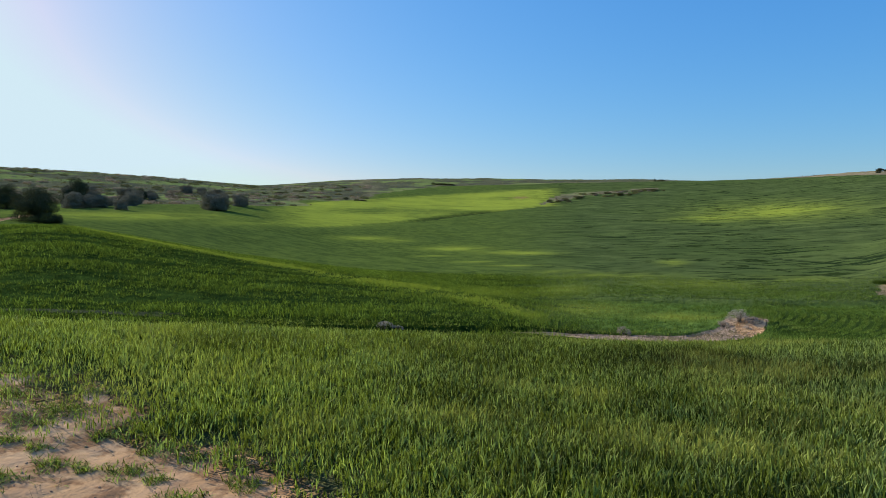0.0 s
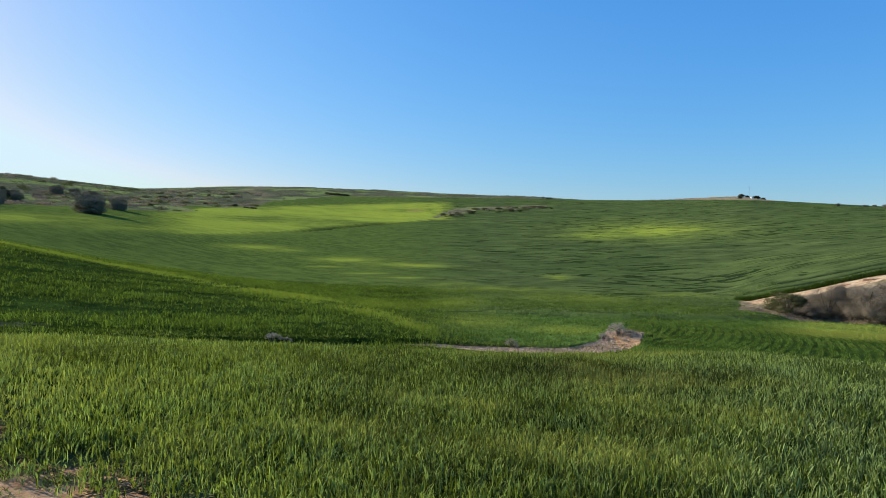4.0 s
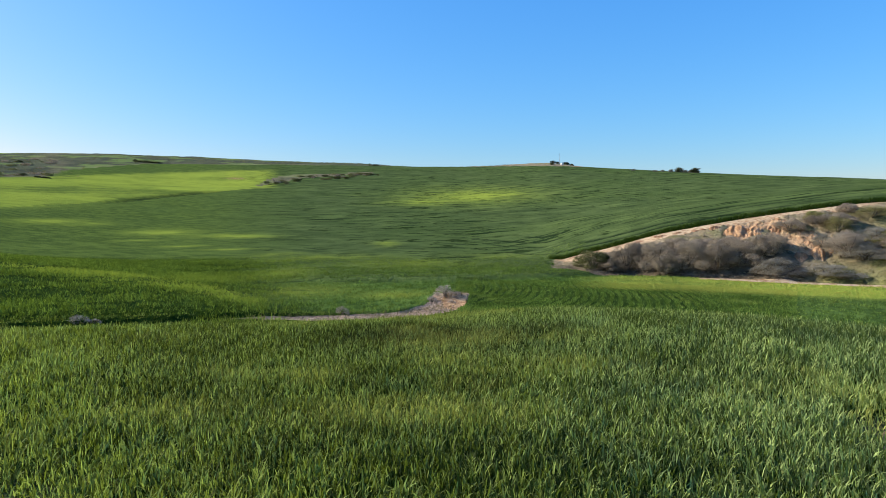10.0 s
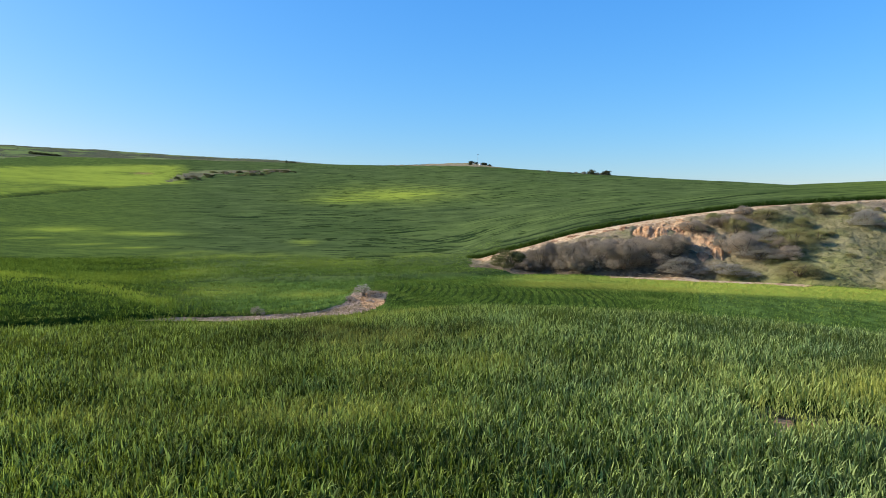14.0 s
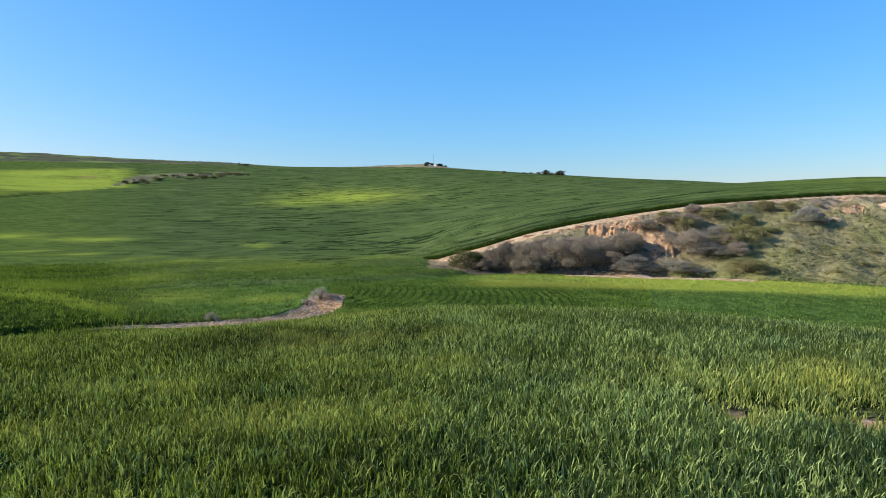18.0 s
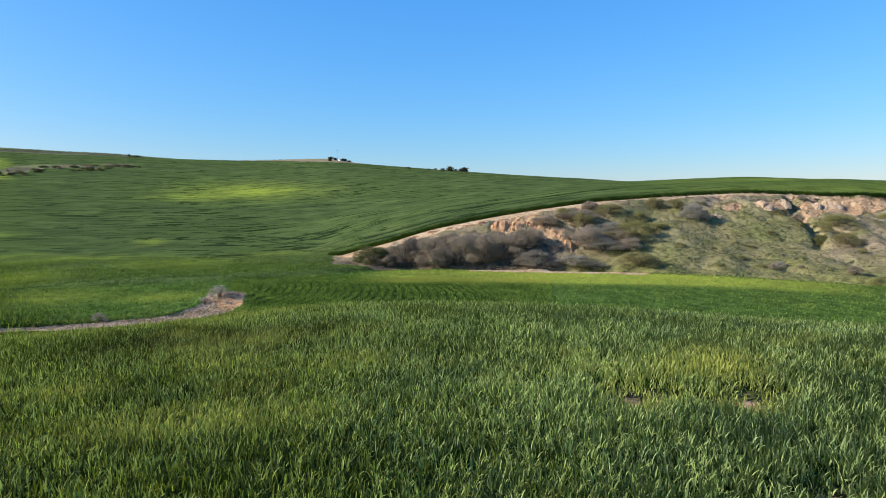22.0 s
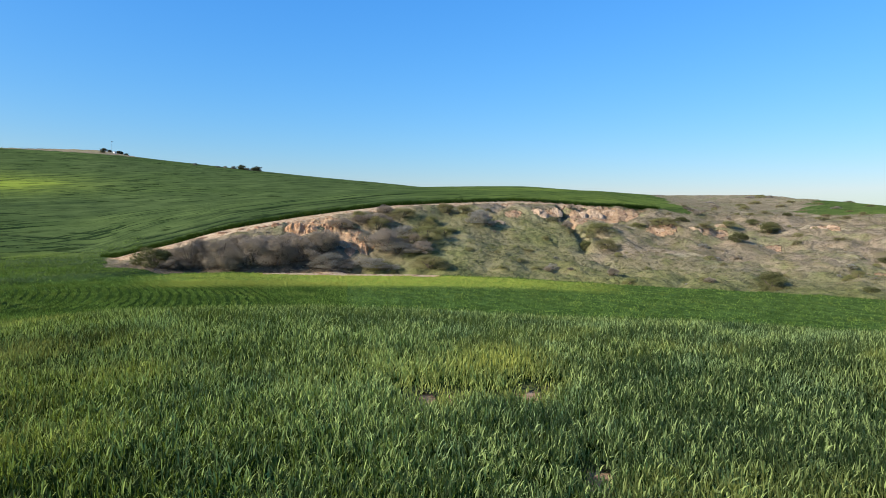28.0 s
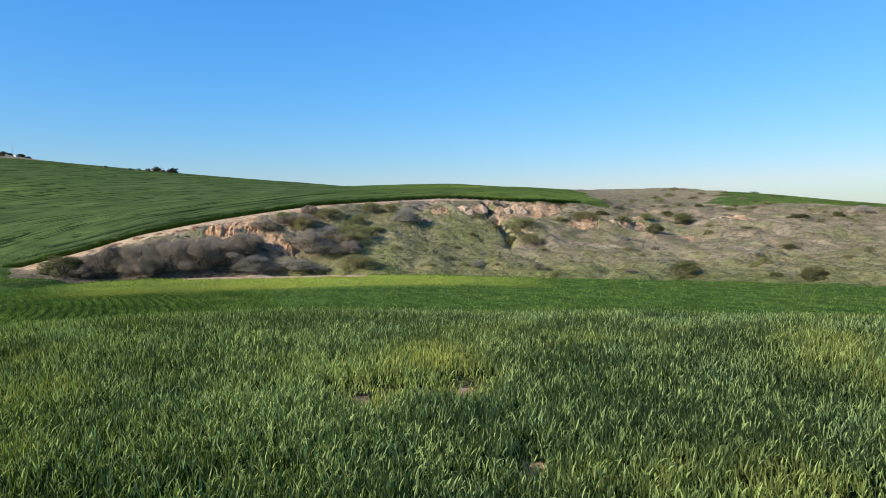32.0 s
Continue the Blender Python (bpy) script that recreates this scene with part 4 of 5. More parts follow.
def make_bush(name, label, material, seed, count, leaf, twig, flat, nl=30):
    """A bush one metre wide and high, to be scaled: stems and a crown of leaves."""
    q = random.Random(seed)
    top = new(name)
    top.empty_display_size = 0.2
    lobes = []
    for k in range(nl):
        a, e = q.uniform(0, 2 * math.pi), q.uniform(-0.1, 1.3)
        d, h = 0.4 * math.cos(e), 0.1 + 0.62 * math.sin(e)
        lobes.append((d * math.cos(a), d * math.sin(a), h * q.uniform(0.85, 1.1), q.uniform(0.08, 0.17)))
    lobes.append((0, 0, 0.3, 0.36))
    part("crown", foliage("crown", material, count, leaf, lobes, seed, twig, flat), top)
    items = []
    for k in range(7):
        a, d = q.uniform(0, 2 * math.pi), q.uniform(0.1, 0.3)
        e = (d * math.cos(a), d * math.sin(a), q.uniform(0.4, 0.75))
        items.append((((0, 0, -0.1), (e[0] * 0.4, e[1] * 0.4, 0.25), e), (0.022, 0.015, 0.006)))
    part("woody_base", rods("woody_base", BARK, items), top, "thin grey-brown woody stems")
    return tagged(top, label, "shrub", "shrubs on the bank")


def scaled(x, y, z, w, h, turn):
    return Matrix.Translation((x, y, z)) @ Matrix.Rotation(turn, 4, "Z") @ Matrix.Diagonal((w, w, h, 1))


BUSHES = {
    "g": make_bush("shrub", "grey-brown leafless twiggy shrub on the eroded bank", GREY_BUSH, 11, 20000, 0.024, 0.35, 0.05),
    "h": make_bush("shrub", "dense grey-brown twiggy shrub at the bank's foot", GREY_BUSH, 23, 20000, 0.024, 0.35, 0.05),
    "b": make_bush("shrub", "blue-grey rounded shrub on the bank", BLUE_BUSH, 31, 18000, 0.023, 0.3, 0.1),
    "o": make_bush("shrub", "olive-brown rounded shrub on the bank", OLIVE_BUSH, 41, 18000, 0.023, 0.3, 0.1),
    "d": make_bush("shrub", "low dark green dome-shaped shrub on dry grass", GREEN_BUSH, 51, 11000, 0.036, 0.2, 0.15),
    "p": make_bush("shrub", "pale dry leafless shrub", PALE_BUSH, 61, 4000, 0.05, 0.8, 0.1),
}
PLANTED = collections.defaultdict(list)


def plant(kind, bearing, rise, wide, high, r0=46.0, r1=140.0, label="", category="", group=""):
    """Notes a place for a plant; wide and high in degrees as seen from the lookout."""
    if rise < -4.5 and bearing > 80:
        r0 = 53.6
    x, y, z, r = stand(bearing, rise, r0, r1)
    q = random.Random(bearing * 7.1 + rise)
    m = scaled(x, y, z - 0.08 - (0.12 * r * math.tan(radians(high)) if r > 140 else 0.0), 1.06 * r * math.tan(radians(wide)), 1.1 * r * math.tan(radians(high)), q.uniform(0, 6.28))
    PLANTED[kind].append((m, label, category, group))


def plant_all(models):
    """Copies each model to its places; the model itself takes the last one."""
    for kind, places in PLANTED.items():
        for k, (m, label, category, group) in enumerate(places):
            if k == len(places) - 1:
                ob = models[kind]
                ob.matrix_basis = m
            else:
                ob = copy_thing(models[kind], m)
            tagged(ob, label, category, group)
    PLANTED.clear()


# kind, bearing, rise, width and height in degrees
BANK = """
d,36.55,-4.20,3.1,1.75 h,38.14,-4.39,2.27,1.20 g,39.29,-4.31,3.09,2.51 h,41.65,-4.27,3.21,2.74 g,42.38,-4.43,2.44,1.51 h,44.11,-4.18,3.50,2.70 g,46.23,-4.07,3.61,2.74 h,48.07,-3.75,3.07,2.31
g,49.54,-2.86,2.76,1.86 b,50.50,-4.28,3.52,1.68 g,40.29,-3.26,2.35,1.57 g,43.11,-2.81,2.46,1.43 h,45.19,-2.77,2.54,1.36 g,47.35,-2.45,2.17,1.29 h,37.32,-3.92,1.86,1.27 b,53.51,-2.22,1.39,1.61
b,55.04,-2.09,2.43,1.43 b,56.30,-3.02,3.97,1.44 o,58.69,-1.84,3.25,1.83 o,60.28,-1.47,1.92,1.06 o,59.05,-4.26,3.74,1.54 b,56.94,-1.54,2.84,1.25 o,60.30,0.52,1.73,1.20 o,61.98,0.46,1.74,1.06
b,63.28,-0.27,2.52,1.55 g,54.37,-0.47,3.25,1.14 g,52.98,-0.46,1.84,0.85 g,51.37,-1.01,2.72,1.13 g,52.00,-4.41,1.37,0.57 b,55.72,-4.44,1.88,0.62 o,54.55,-4.37,2.34,0.67 g,57.63,-2.89,1.90,0.87
d,86.6,-5.0,2.5,1.95 d,95.75,-4.9,2.2,1.5 d,93.15,-4.66,1.17,0.52 d,84.12,-1.36,1.59,1.02 d,86.30,-0.61,1.90,1.19 d,72.3,-2.35,1.3,1.1 o,73.99,-2.2,2.2,1.2 o,73.3,-0.93,3.0,1.3
o,78.43,-0.18,2.33,0.86 d,94.60,-0.14,1.67,0.47 d,97.19,-0.02,0.94,0.54 p,98.77,0.22,1.53,0.82 o,83.36,-0.19,1.52,0.74 d,85.12,0.08,1.14,0.55 o,69.51,-0.00,1.26,0.58 g,70.72,-0.49,1.06,0.78
o,76.46,-0.36,1.42,0.57 o,89.78,0.50,1.23,0.36 o,91.02,-0.97,1.05,0.31 d,94.00,-2.47,1.38,0.52 o,97.89,-3.02,0.92,0.33 o,91.87,-3.83,0.88,0.31 d,79.82,0.19,1.20,0.47 o,81.56,-0.28,1.36,0.56
o,65.35,-4.12,0.98,0.39 o,62.44,-2.65,1.07,0.44 o,67.55,-2.67,0.97,0.39 g,64.16,-0.47,1.17,0.58 o,68.28,-4.13,1.07,0.39
g,55.22,-2.81,3.40,2.50 h,58.44,-2.98,2.22,1.39 o,56.66,0.05,2.78,1.11 g,55.19,0.41,1.67,0.93 o,54.54,-1.07,2.22,1.67 o,53.03,-0.10,1.85,0.93 g,50.40,-2.67,2.78,2.04 b,53.90,-4.26,3.52,1.11
g,57.80,-2.27,2.04,1.30 o,59.04,-0.56,1.85,1.11"""



def plant_bank():
    for row in BANK.split():
        kind, *v = row.split(",")
        b, u, w, h = [float(k) for k in v]
        plant(kind, b, u, w * (1.1 if b < 50 else 1.0), h * (0.95 if b < 50 else 0.85))



# ---- trees ----
def make_tree(label, material, seed, count, leaf):
    """A low spreading tree one metre wide and high, to be scaled."""
    q = random.Random(seed)
    top = new("tree")
    top.empty_display_size = 0.3
    lobes = [(0, 0, 0.5, 0.36)]
    for k in range(34):
        a, d = q.uniform(0, 2 * math.pi), q.uniform(0.05, 0.38)
        lobes.append((d * math.cos(a), d * math.sin(a), q.uniform(0.14, 0.86) - 0.3 * d, q.uniform(0.11, 0.2)))
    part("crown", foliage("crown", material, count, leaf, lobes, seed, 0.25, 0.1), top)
    part("trunk", rods("trunk", BARK, [(((0, 0, -0.1), (0.01, 0.01, 0.15), (0.03, -0.02, 0.4)), (0.05, 0.04, 0.025))], 8), top, "short grey-brown trunk")
    for k in range(4):
        a = k * 1.6 + q.uniform(-0.4, 0.4)
        e = (0.3 * math.cos(a), 0.3 * math.sin(a), q.uniform(0.45, 0.7))
        part("limb", rods("limb", BARK, [(((0.01, 0, 0.15), (e[0] * 0.5, e[1] * 0.5, 0.32), e), (0.025, 0.018, 0.006))], 6), top)
    return tagged(top, label, "tree", "trees at the valley's head")


TREES = """
T,-31.34,0.98,2.98,2.49,84,100 T,-33.34,2.02,2.04,1.70,95,120 T,-28.78,2.20,1.87,2.04,120,150 G,-29.44,2.19,1.48,1.44,120,150 G,-27.95,2.22,1.67,1.28,120,150 G,-27.18,2.15,1.39,0.95,120,150
G,-25.94,1.99,1.18,0.87,110,150 G,-24.90,2.45,1.44,1.23,130,160 G,-25.42,2.88,1.59,1.05,150,200 G,-23.93,3.09,1.06,0.62,150,220 G,-19.05,2.09,2.52,1.56,120,160 G,-16.98,2.40,1.51,1.20,130,170
G,-21.10,3.42,1.10,0.63,150,300 G,-18.74,3.25,1.31,0.55,150,260 T,-18.96,3.33,0.61,0.46,150,260 G,-22.37,3.04,0.92,0.40,150,260 G,-27.94,3.12,1.14,0.77,150,260 G,-23.60,2.92,0.98,0.53,150,260
G,-29.04,2.06,1.54,1.26,115,150 G,-28.23,2.08,1.34,1.06,115,150 G,-27.44,2.23,1.22,0.82,118,150 G,-26.59,2.31,1.09,0.73,118,160 G,-25.13,2.33,1.47,1.20,120,160 T,-24.45,2.87,1.15,1.00,140,200
G,-23.70,2.80,0.83,0.66,140,200 G,-21.15,3.36,1.15,0.80,150,260 G,-19.98,3.51,0.90,0.60,150,260 G,-18.80,2.02,2.11,1.22,112,160 T,-18.87,2.92,0.61,0.61,120,200"""
HILLTOP = """
T,33.18,4.68,0.80,0.32,300,420 T,33.62,4.67,0.53,0.27,300,420 T,34.19,4.61,0.61,0.32,300,420 T,34.76,4.55,0.52,0.23,300,420 T,43.34,3.68,0.61,0.39,300,420 T,44.51,3.60,0.75,0.38,300,420
G,43.76,3.62,0.38,0.21,300,420 G,42.68,3.66,0.39,0.22,300,420 G,41.47,3.74,0.40,0.13,300,420 G,39.74,3.87,0.33,0.18,300,420 G,42.06,3.68,0.31,0.17,300,420 G,44.14,3.61,0.30,0.21,300,420"""
FAR = """
d,-8.31,3.09,0.56,0.26,150,520 d,-6.89,2.94,0.74,0.18,150,520 d,-7.42,2.98,0.57,0.18,150,520 d,-10.60,3.15,0.47,0.22,150,520 d,-14.71,2.86,0.50,0.25,150,520 d,-12.21,3.19,0.98,0.21,150,520
d,-0.20,4.37,1.34,0.18,300,520 d,0.47,4.34,1.17,0.14,300,520 d,-0.87,4.40,0.44,0.23,300,520 d,17.59,4.44,0.19,0.29,300,520 d,18.08,4.44,0.68,0.19,300,520 d,-15.13,3.51,0.36,0.17,150,560
d,-13.87,3.51,0.95,0.21,150,560 d,-11.82,3.71,0.61,0.17,150,560 d,-10.36,3.85,0.39,0.17,150,560 d,-8.50,4.05,0.56,0.18,150,560 d,-16.19,3.22,0.49,0.20,150,560 d,9.08,2.86,0.57,0.29,200,400
o,10.28,2.97,0.77,0.34,200,400 d,9.80,2.82,0.58,0.24,200,400 o,10.62,2.82,0.48,0.38,200,400 d,11.49,3.07,0.68,0.24,200,400 o,13.66,3.22,0.58,0.24,200,400 d,14.88,3.32,0.68,0.24,200,400
o,16.09,3.47,0.78,0.24,200,400 d,15.61,3.33,0.49,0.24,200,400 o,17.30,3.71,1.46,0.19,200,400 d,18.28,3.62,0.29,0.19,200,400 o,14.15,3.27,0.68,0.19,200,400 p,84.88,2.10,0.79,0.23,300,700
o,85.62,2.14,0.87,0.32,300,700 p,86.27,2.12,0.69,0.27,300,700 o,87.68,1.74,0.84,0.27,100,500 o,84.23,1.47,0.97,0.28,100,500 o,87.05,1.43,0.77,0.27,100,500 p,78.09,2.20,0.56,0.19,200,700
o,89.35,1.71,0.58,0.18,100,400 o,85.98,0.85,1.04,0.37,95,300 d,87.48,0.52,0.85,0.36,92,300"""
for row in (TREES + " " + HILLTOP).split():
    kind, *v = row.split(",")
    b, u, w, h, r0, r1 = [float(k) for k in v]
    grow = 1.04 if b < 0 else 0.7 if b < 38 else 1.2
    plant(kind, b, u, w * grow, h * grow, r0, r1)
for b, top_r, kind in ((33.1, 395, "T"), (34.4, 395, "T")):
    plant(kind, b, 4.5, 0.4, 0.22, 330, top_r)
plant_all({"T": make_tree("dark green spreading tree on the field's edge", TREE_LEAF, 5, 36000, 0.026), "G": make_tree("grey-green bushy tree below the scrubby hillside", GREY_LEAF, 8, 34000, 0.027)})

# ---- shrubs scattered over the far slopes ----
for row in FAR.split():
    kind, *v = row.split(",")
    plant(kind, *[float(k) for k in v], label="dark low shrub on the far scrubby slope" if kind in "do" else "pale dry shrub among stones in the far field", group="shrubs on the far slopes")
q = random.Random(3)
SCATTERED = []
tries = 0
while tries < 420:
    b, r = q.uniform(-37, -6), q.uniform(160, 405)
    x, y = r * math.sin(radians(b)), r * math.cos(radians(b))
    z, cov = land(np.array([x]), np.array([y]))
    if cov["far"][0] < 0.5:
        tries += 0.2
        continue
    tries += 1
    w = q.uniform(1.5, 5.5)
    SCATTERED.append((x, y, float(z[0]) - 0.1, w, w * q.uniform(0.3, 0.5)))
for k in range(26):
    b = q.uniform(9.2, 19.2)
    mid_rise = float(np.interp(b, [7.5, 9.5, 12, 18, 20], [2.35, 3.1, 3.5, 3.85, 4.0])) - q.uniform(0.0, 0.25)
    plant(q.choice("dogo"), b, mid_rise, q.uniform(0.25, 0.75), q.uniform(0.12, 0.26), 200, 400, "brown and dark green shrub among stones in the far field", "", "shrubs on the far slopes")
for k in range(22):
    b, u = q.uniform(79, 93), q.uniform(0.5, 2.0)
    plant(q.choice("oogp"), b, u, q.uniform(0.4, 1.1), q.uniform(0.15, 0.35), 92, 400, "dry grey-brown shrub on rough ground between fields", "", "shrubs on the far slopes")
tries = 0
while tries < 120:
    b, r = q.uniform(52, 103), q.uniform(54, 90)
    x, y = r * math.sin(radians(b)), r * math.cos(radians(b))
    z, cov = land(np.array([x]), np.array([y]))
    tries += 1
    if cov["scrub"][0] < 0.7 or cov["soil"][0] > 0.3:
        continue
    w = 0.4 + 0.9 * q.random() ** 2
    PLANTED[q.choice("oogob")].append((scaled(x, y, float(z[0]) - 0.05, w, w * q.uniform(0.4, 0.65), q.uniform(0, 6)), "small rounded shrub on the dry grassy bank", "", ""))
plant_bank()
plant_all(BUSHES)


def thicket(name, label, places, material, seed):
    """Many far low shrubs that nobody could count, as one mesh."""
    base = foliage("thicket_model", material, 260, 0.13, [(0, 0, 0.35, 0.36), (0.22, 0.1, 0.3, 0.24), (-0.2, 0.15, 0.35, 0.25), (0.05, -0.25, 0.25, 0.24)], seed, 0.2, 0.2)
    co = np.array([v.co[:] for v in base.vertices])
    shade = np.array([d.value for d in base.attributes["shade"].data])
    bpy.data.meshes.remove(base)
    k, m = np.array(places), len(co)
    pts = co[None] * np.stack([k[:, 3], k[:, 3], k[:, 4]], -1)[:, None, :] * rng.uniform(0.85, 1.15, (len(k), m, 1)) + (k[:, :3] - np.array([0, 0, 0.22]) * k[:, 4:5])[:, None, :]
    faces = np.arange(len(k) * m).reshape(-1, 4)
    tagged(new(name, raw_mesh(name, pts.reshape(-1, 3), faces, material, {"shade": np.tile(shade, len(k))})), label, "shrubs", kind="stuff")


thicket("far_shrubs", "low grey-green shrubs scattered over the far slope", SCATTERED[::2], OLIVE_BUSH, 81)
thicket("far_grey_shrubs", "low grey shrubs scattered over the far slope", SCATTERED[1::2], GREY_BUSH, 82)

# ---- dry shrubs along the stream bed ----
for b, u, w, h in ((15.2, -8.2, 1.2, 1.0), (24.0, -6.75, 2.0, 1.3), (22.9, -7.25, 1.0, 0.8), (25.0, -6.6, 0.9, 0.5), (-5.0, -7.9, 1.5, 0.8), (-3.9, -7.95, 0.9, 0.55), (21.8, -7.9, 0.7, 0.4), (24.6, -7.3, 0.8, 0.4)):
    plant("p", b, u, w, h, 23.5, 34, "pale dry leafless shrub on the gravelly stream bed", "", "dry shrubs on the stream bed")
plant_all({"p": make_bush("dry_shrub", "pale dry leafless shrub on the gravelly stream bed", PALE_BUSH, 71, 900, 0.08, 0.85, 0.1)})


# ---- tufts on the rough ground ----
tn = Nodes("scrub_tufts", 0.9, 0.1)
tp, ts = tn.noise(0.22, 3), tn.attr("shade")
tc = tn.mix(tn.ramp(tp, 0.4, 0.6), (0.205, 0.165, 0.072), (0.25, 0.187, 0.095))
tc = tn.mix(tn.attr("yellow"), tc, (0.175, 0.172, 0.05))
tc = tn.mix(ts, tn.mix(0.5, tc, (0.05, 0.05, 0.025)), tc)
tc = tn.mix(tn.ramp(tn.noise(1.1, 2), 0.58, 0.72, 0, 0.3), tc, (0.26, 0.215, 0.115))
tn.color(tc)
tn.thin(tc, 0.25)
TUFT = tn.m


def tufts(name, label, count, a0, a1, r0, r1, leaves, tall, wide, spread):
    x, y = scatter(count, a0, a1, r0, r1)
    z, cov = land(x, y)
    ok = rng.uniform(0, 1, count) < cov["scrub"] * (1 - 0.85 * cov["soil"]) * (0.55 + 0.6 * bumps(x, y, 3.0, 33))
    x, y, z, green = x[ok], y[ok], z[ok], np.maximum(cov["lush"], 0.75 * cov["far"])[ok]
    size = rng.uniform(0.5, 1.5, len(x))
    x, y, z, size = (np.repeat(v, leaves) for v in (x, y, z, size))
    n = len(x)
    h = rng.uniform(0, 2 * math.pi, n)
    d = np.abs(rng.normal(0, spread, n)) * size
    me = blade_mesh(name, x + d * np.cos(h), y + d * np.sin(h), z - 0.03, tall * size * rng.uniform(0.5, 1.2, n), wide * rng.uniform(0.6, 1.3, n), rng.uniform(0.1, 1.0, n), h,
                    rng.uniform(0.1, 0.6, n), 1, rng.uniform(0, 1, n), TUFT)
    me.attributes.new("yellow", "FLOAT", "POINT").data.foreach_set("value", np.repeat(green, 4 * leaves).astype(np.float32))
    return tagged(new(name, me), label, "scrub", kind="stuff")


tufts("scrub_tufts", "low dry grass on the bank", 16000, 33, 108, 52, 98, 9, 0.17, 0.06, 0.16)
tufts("far_scrub", "grey-green low scrub on the far slopes", 9000, -42, 30, 130, 420, 8, 0.5, 0.3, 0.5)
tufts("ridge_scrub", "dry scrub between the upper fields", 9000, 76, 104, 90, 320, 9, 0.2, 0.12, 0.3)


def weeds():
    """Low rosettes and stray blades on the bare ground by the lookout and in the thin spots."""
    x, y = scatter(16000, -44, 108, 2.1, 9)
    z, cov = land(x, y)
    ok = rng.uniform(0, 1, len(x)) < np.where(cov["soil"] > 0.25, np.clip(0.02 + 1.8 * bumps(x, y, 0.8, 44), 0.05, 1) * (1 - 0.35 * cov["soil"]), 0)
    x, y, z = x[ok], y[ok], z[ok]
    x, y, z = np.repeat(x, 9), np.repeat(y, 9), np.repeat(z, 9)
    n = len(x)
    me = blade_mesh("weeds", x + rng.normal(0, 0.035, n), y + rng.normal(0, 0.035, n), z - 0.005, rng.uniform(0.03, 0.09, n), rng.uniform(0.006, 0.012, n), rng.uniform(0.4, 1.3, n), rng.uniform(0, 6.28, n),
                    rng.uniform(0.1, 0.6, n), 1, rng.uniform(0, 1, n), WHEAT)
    tagged(new("weeds", me), "low green weeds on bare reddish earth", "weeds", kind="stuff")


weeds()


def straw():
    """Dead stalks and leaves that lie on the bare ground."""
    x, y = scatter(26000, -44, 108, 2.1, 8)
    z, cov = land(x, y)
    ok = rng.uniform(0, 1, len(x)) < np.where((cov["soil"] > 0.3) | (cov["thin"] > 0.3), np.clip(0.15 + 1.2 * bumps(x, y, 0.5, 47), 0.03, 0.8), 0)
    x, y, z = x[ok], y[ok], z[ok]
    n = len(x)
    me = blade_mesh("straw", x, y, z + 0.004, rng.uniform(0.03, 0.12, n), rng.uniform(0.003, 0.008, n), rng.uniform(1.2, 1.5, n), rng.uniform(0, 6.28, n), rng.uniform(0, 0.2, n), 1, rng.uniform(0, 1, n), TUFT)
    tagged(new("straw", me), "dead straw and dry leaves on bare earth", "straw", kind="stuff")


straw()


def flood_litter():
    """Dry stalks and twigs that a flood left on the stream bed."""
    x, y = scatter(9000, 4, 27, 23, 36)
    z, cov = land(x, y)
    ok = rng.uniform(0, 1, len(x)) < cov["gravel"] * np.clip(0.35 + 1.1 * bumps(x, y, 1.1, 48), 0.04, 0.9)
    x, y, z = (np.repeat(v[ok], 4) for v in (x, y, z))
    n = len(x)
    me = blade_mesh("flood_litter", x + rng.normal(0, 0.08, n), y + rng.normal(0, 0.08, n), z - 0.01, rng.uniform(0.08, 0.3, n), rng.uniform(0.012, 0.03, n), rng.uniform(0.3, 1.4, n), rng.uniform(0, 6.28, n), rng.uniform(0, 0.5, n), 1,
                    rng.uniform(0, 1, n), TUFT)
    tagged(new("flood_litter", me), "dry brown stalks and twigs on the stream bed", "dry stalks", kind="stuff")


flood_litter()


def weed_clumps(spots):
    """Patches of low green weeds on the bare earth: bearing, distance, half width."""
    xs, ys = [], []
    for bearing, r, wide in spots:
        n = int(1700 * wide)
        h = rng.uniform(0, 6.28, n)
        d = wide * np.sqrt(rng.uniform(0, 1, n)) * (0.7 + 0.3 * np.sin(3 * h))
        xs.append(r * math.sin(radians(bearing)) + d * np.cos(h))
        ys.append(r * math.cos(radians(bearing)) + 0.8 * d * np.sin(h))
    x, y = np.concatenate(xs), np.concatenate(ys)
    n = len(x)
    me = blade_mesh("weed_clumps", x, y, land(x, y)[0] - 0.004, rng.uniform(0.02, 0.075, n), rng.uniform(0.004, 0.008, n), rng.uniform(0.2, 1.2, n), rng.uniform(0, 6.28, n), rng.uniform(0.2, 0.9, n), 2, rng.uniform(0.1, 1, n), WHEAT)
    tagged(new("weed_clumps", me), "low clumps of green weeds on bare reddish earth", "weeds", kind="stuff")


weed_clumps(((-32.2, 5.9, 0.26), (-30.5, 5.05, 0.22), (-29.5, 6.1, 0.3), (-25.7, 4.8, 0.24), (-21.9, 4.25, 0.2), (-33.0, 6.6, 0.3), (-25.0, 5.6, 0.22), (-16.6, 4.35, 0.2), (-32.5, 7.3, 0.3), (-28.0, 6.6, 0.25),
             (-20.5, 4.9, 0.2), (-34.0, 4.9, 0.2), (-27.4, 5.5, 0.14), (-31.6, 5.4, 0.12), (-28.6, 4.9, 0.1), (-23.6, 4.6, 0.12), (-33.4, 5.6, 0.13), (-24.0, 5.1, 0.14)))

# ---- cushion plants on the bank ----
ck = Nodes("cushion_plants", 0.95, 0.08)
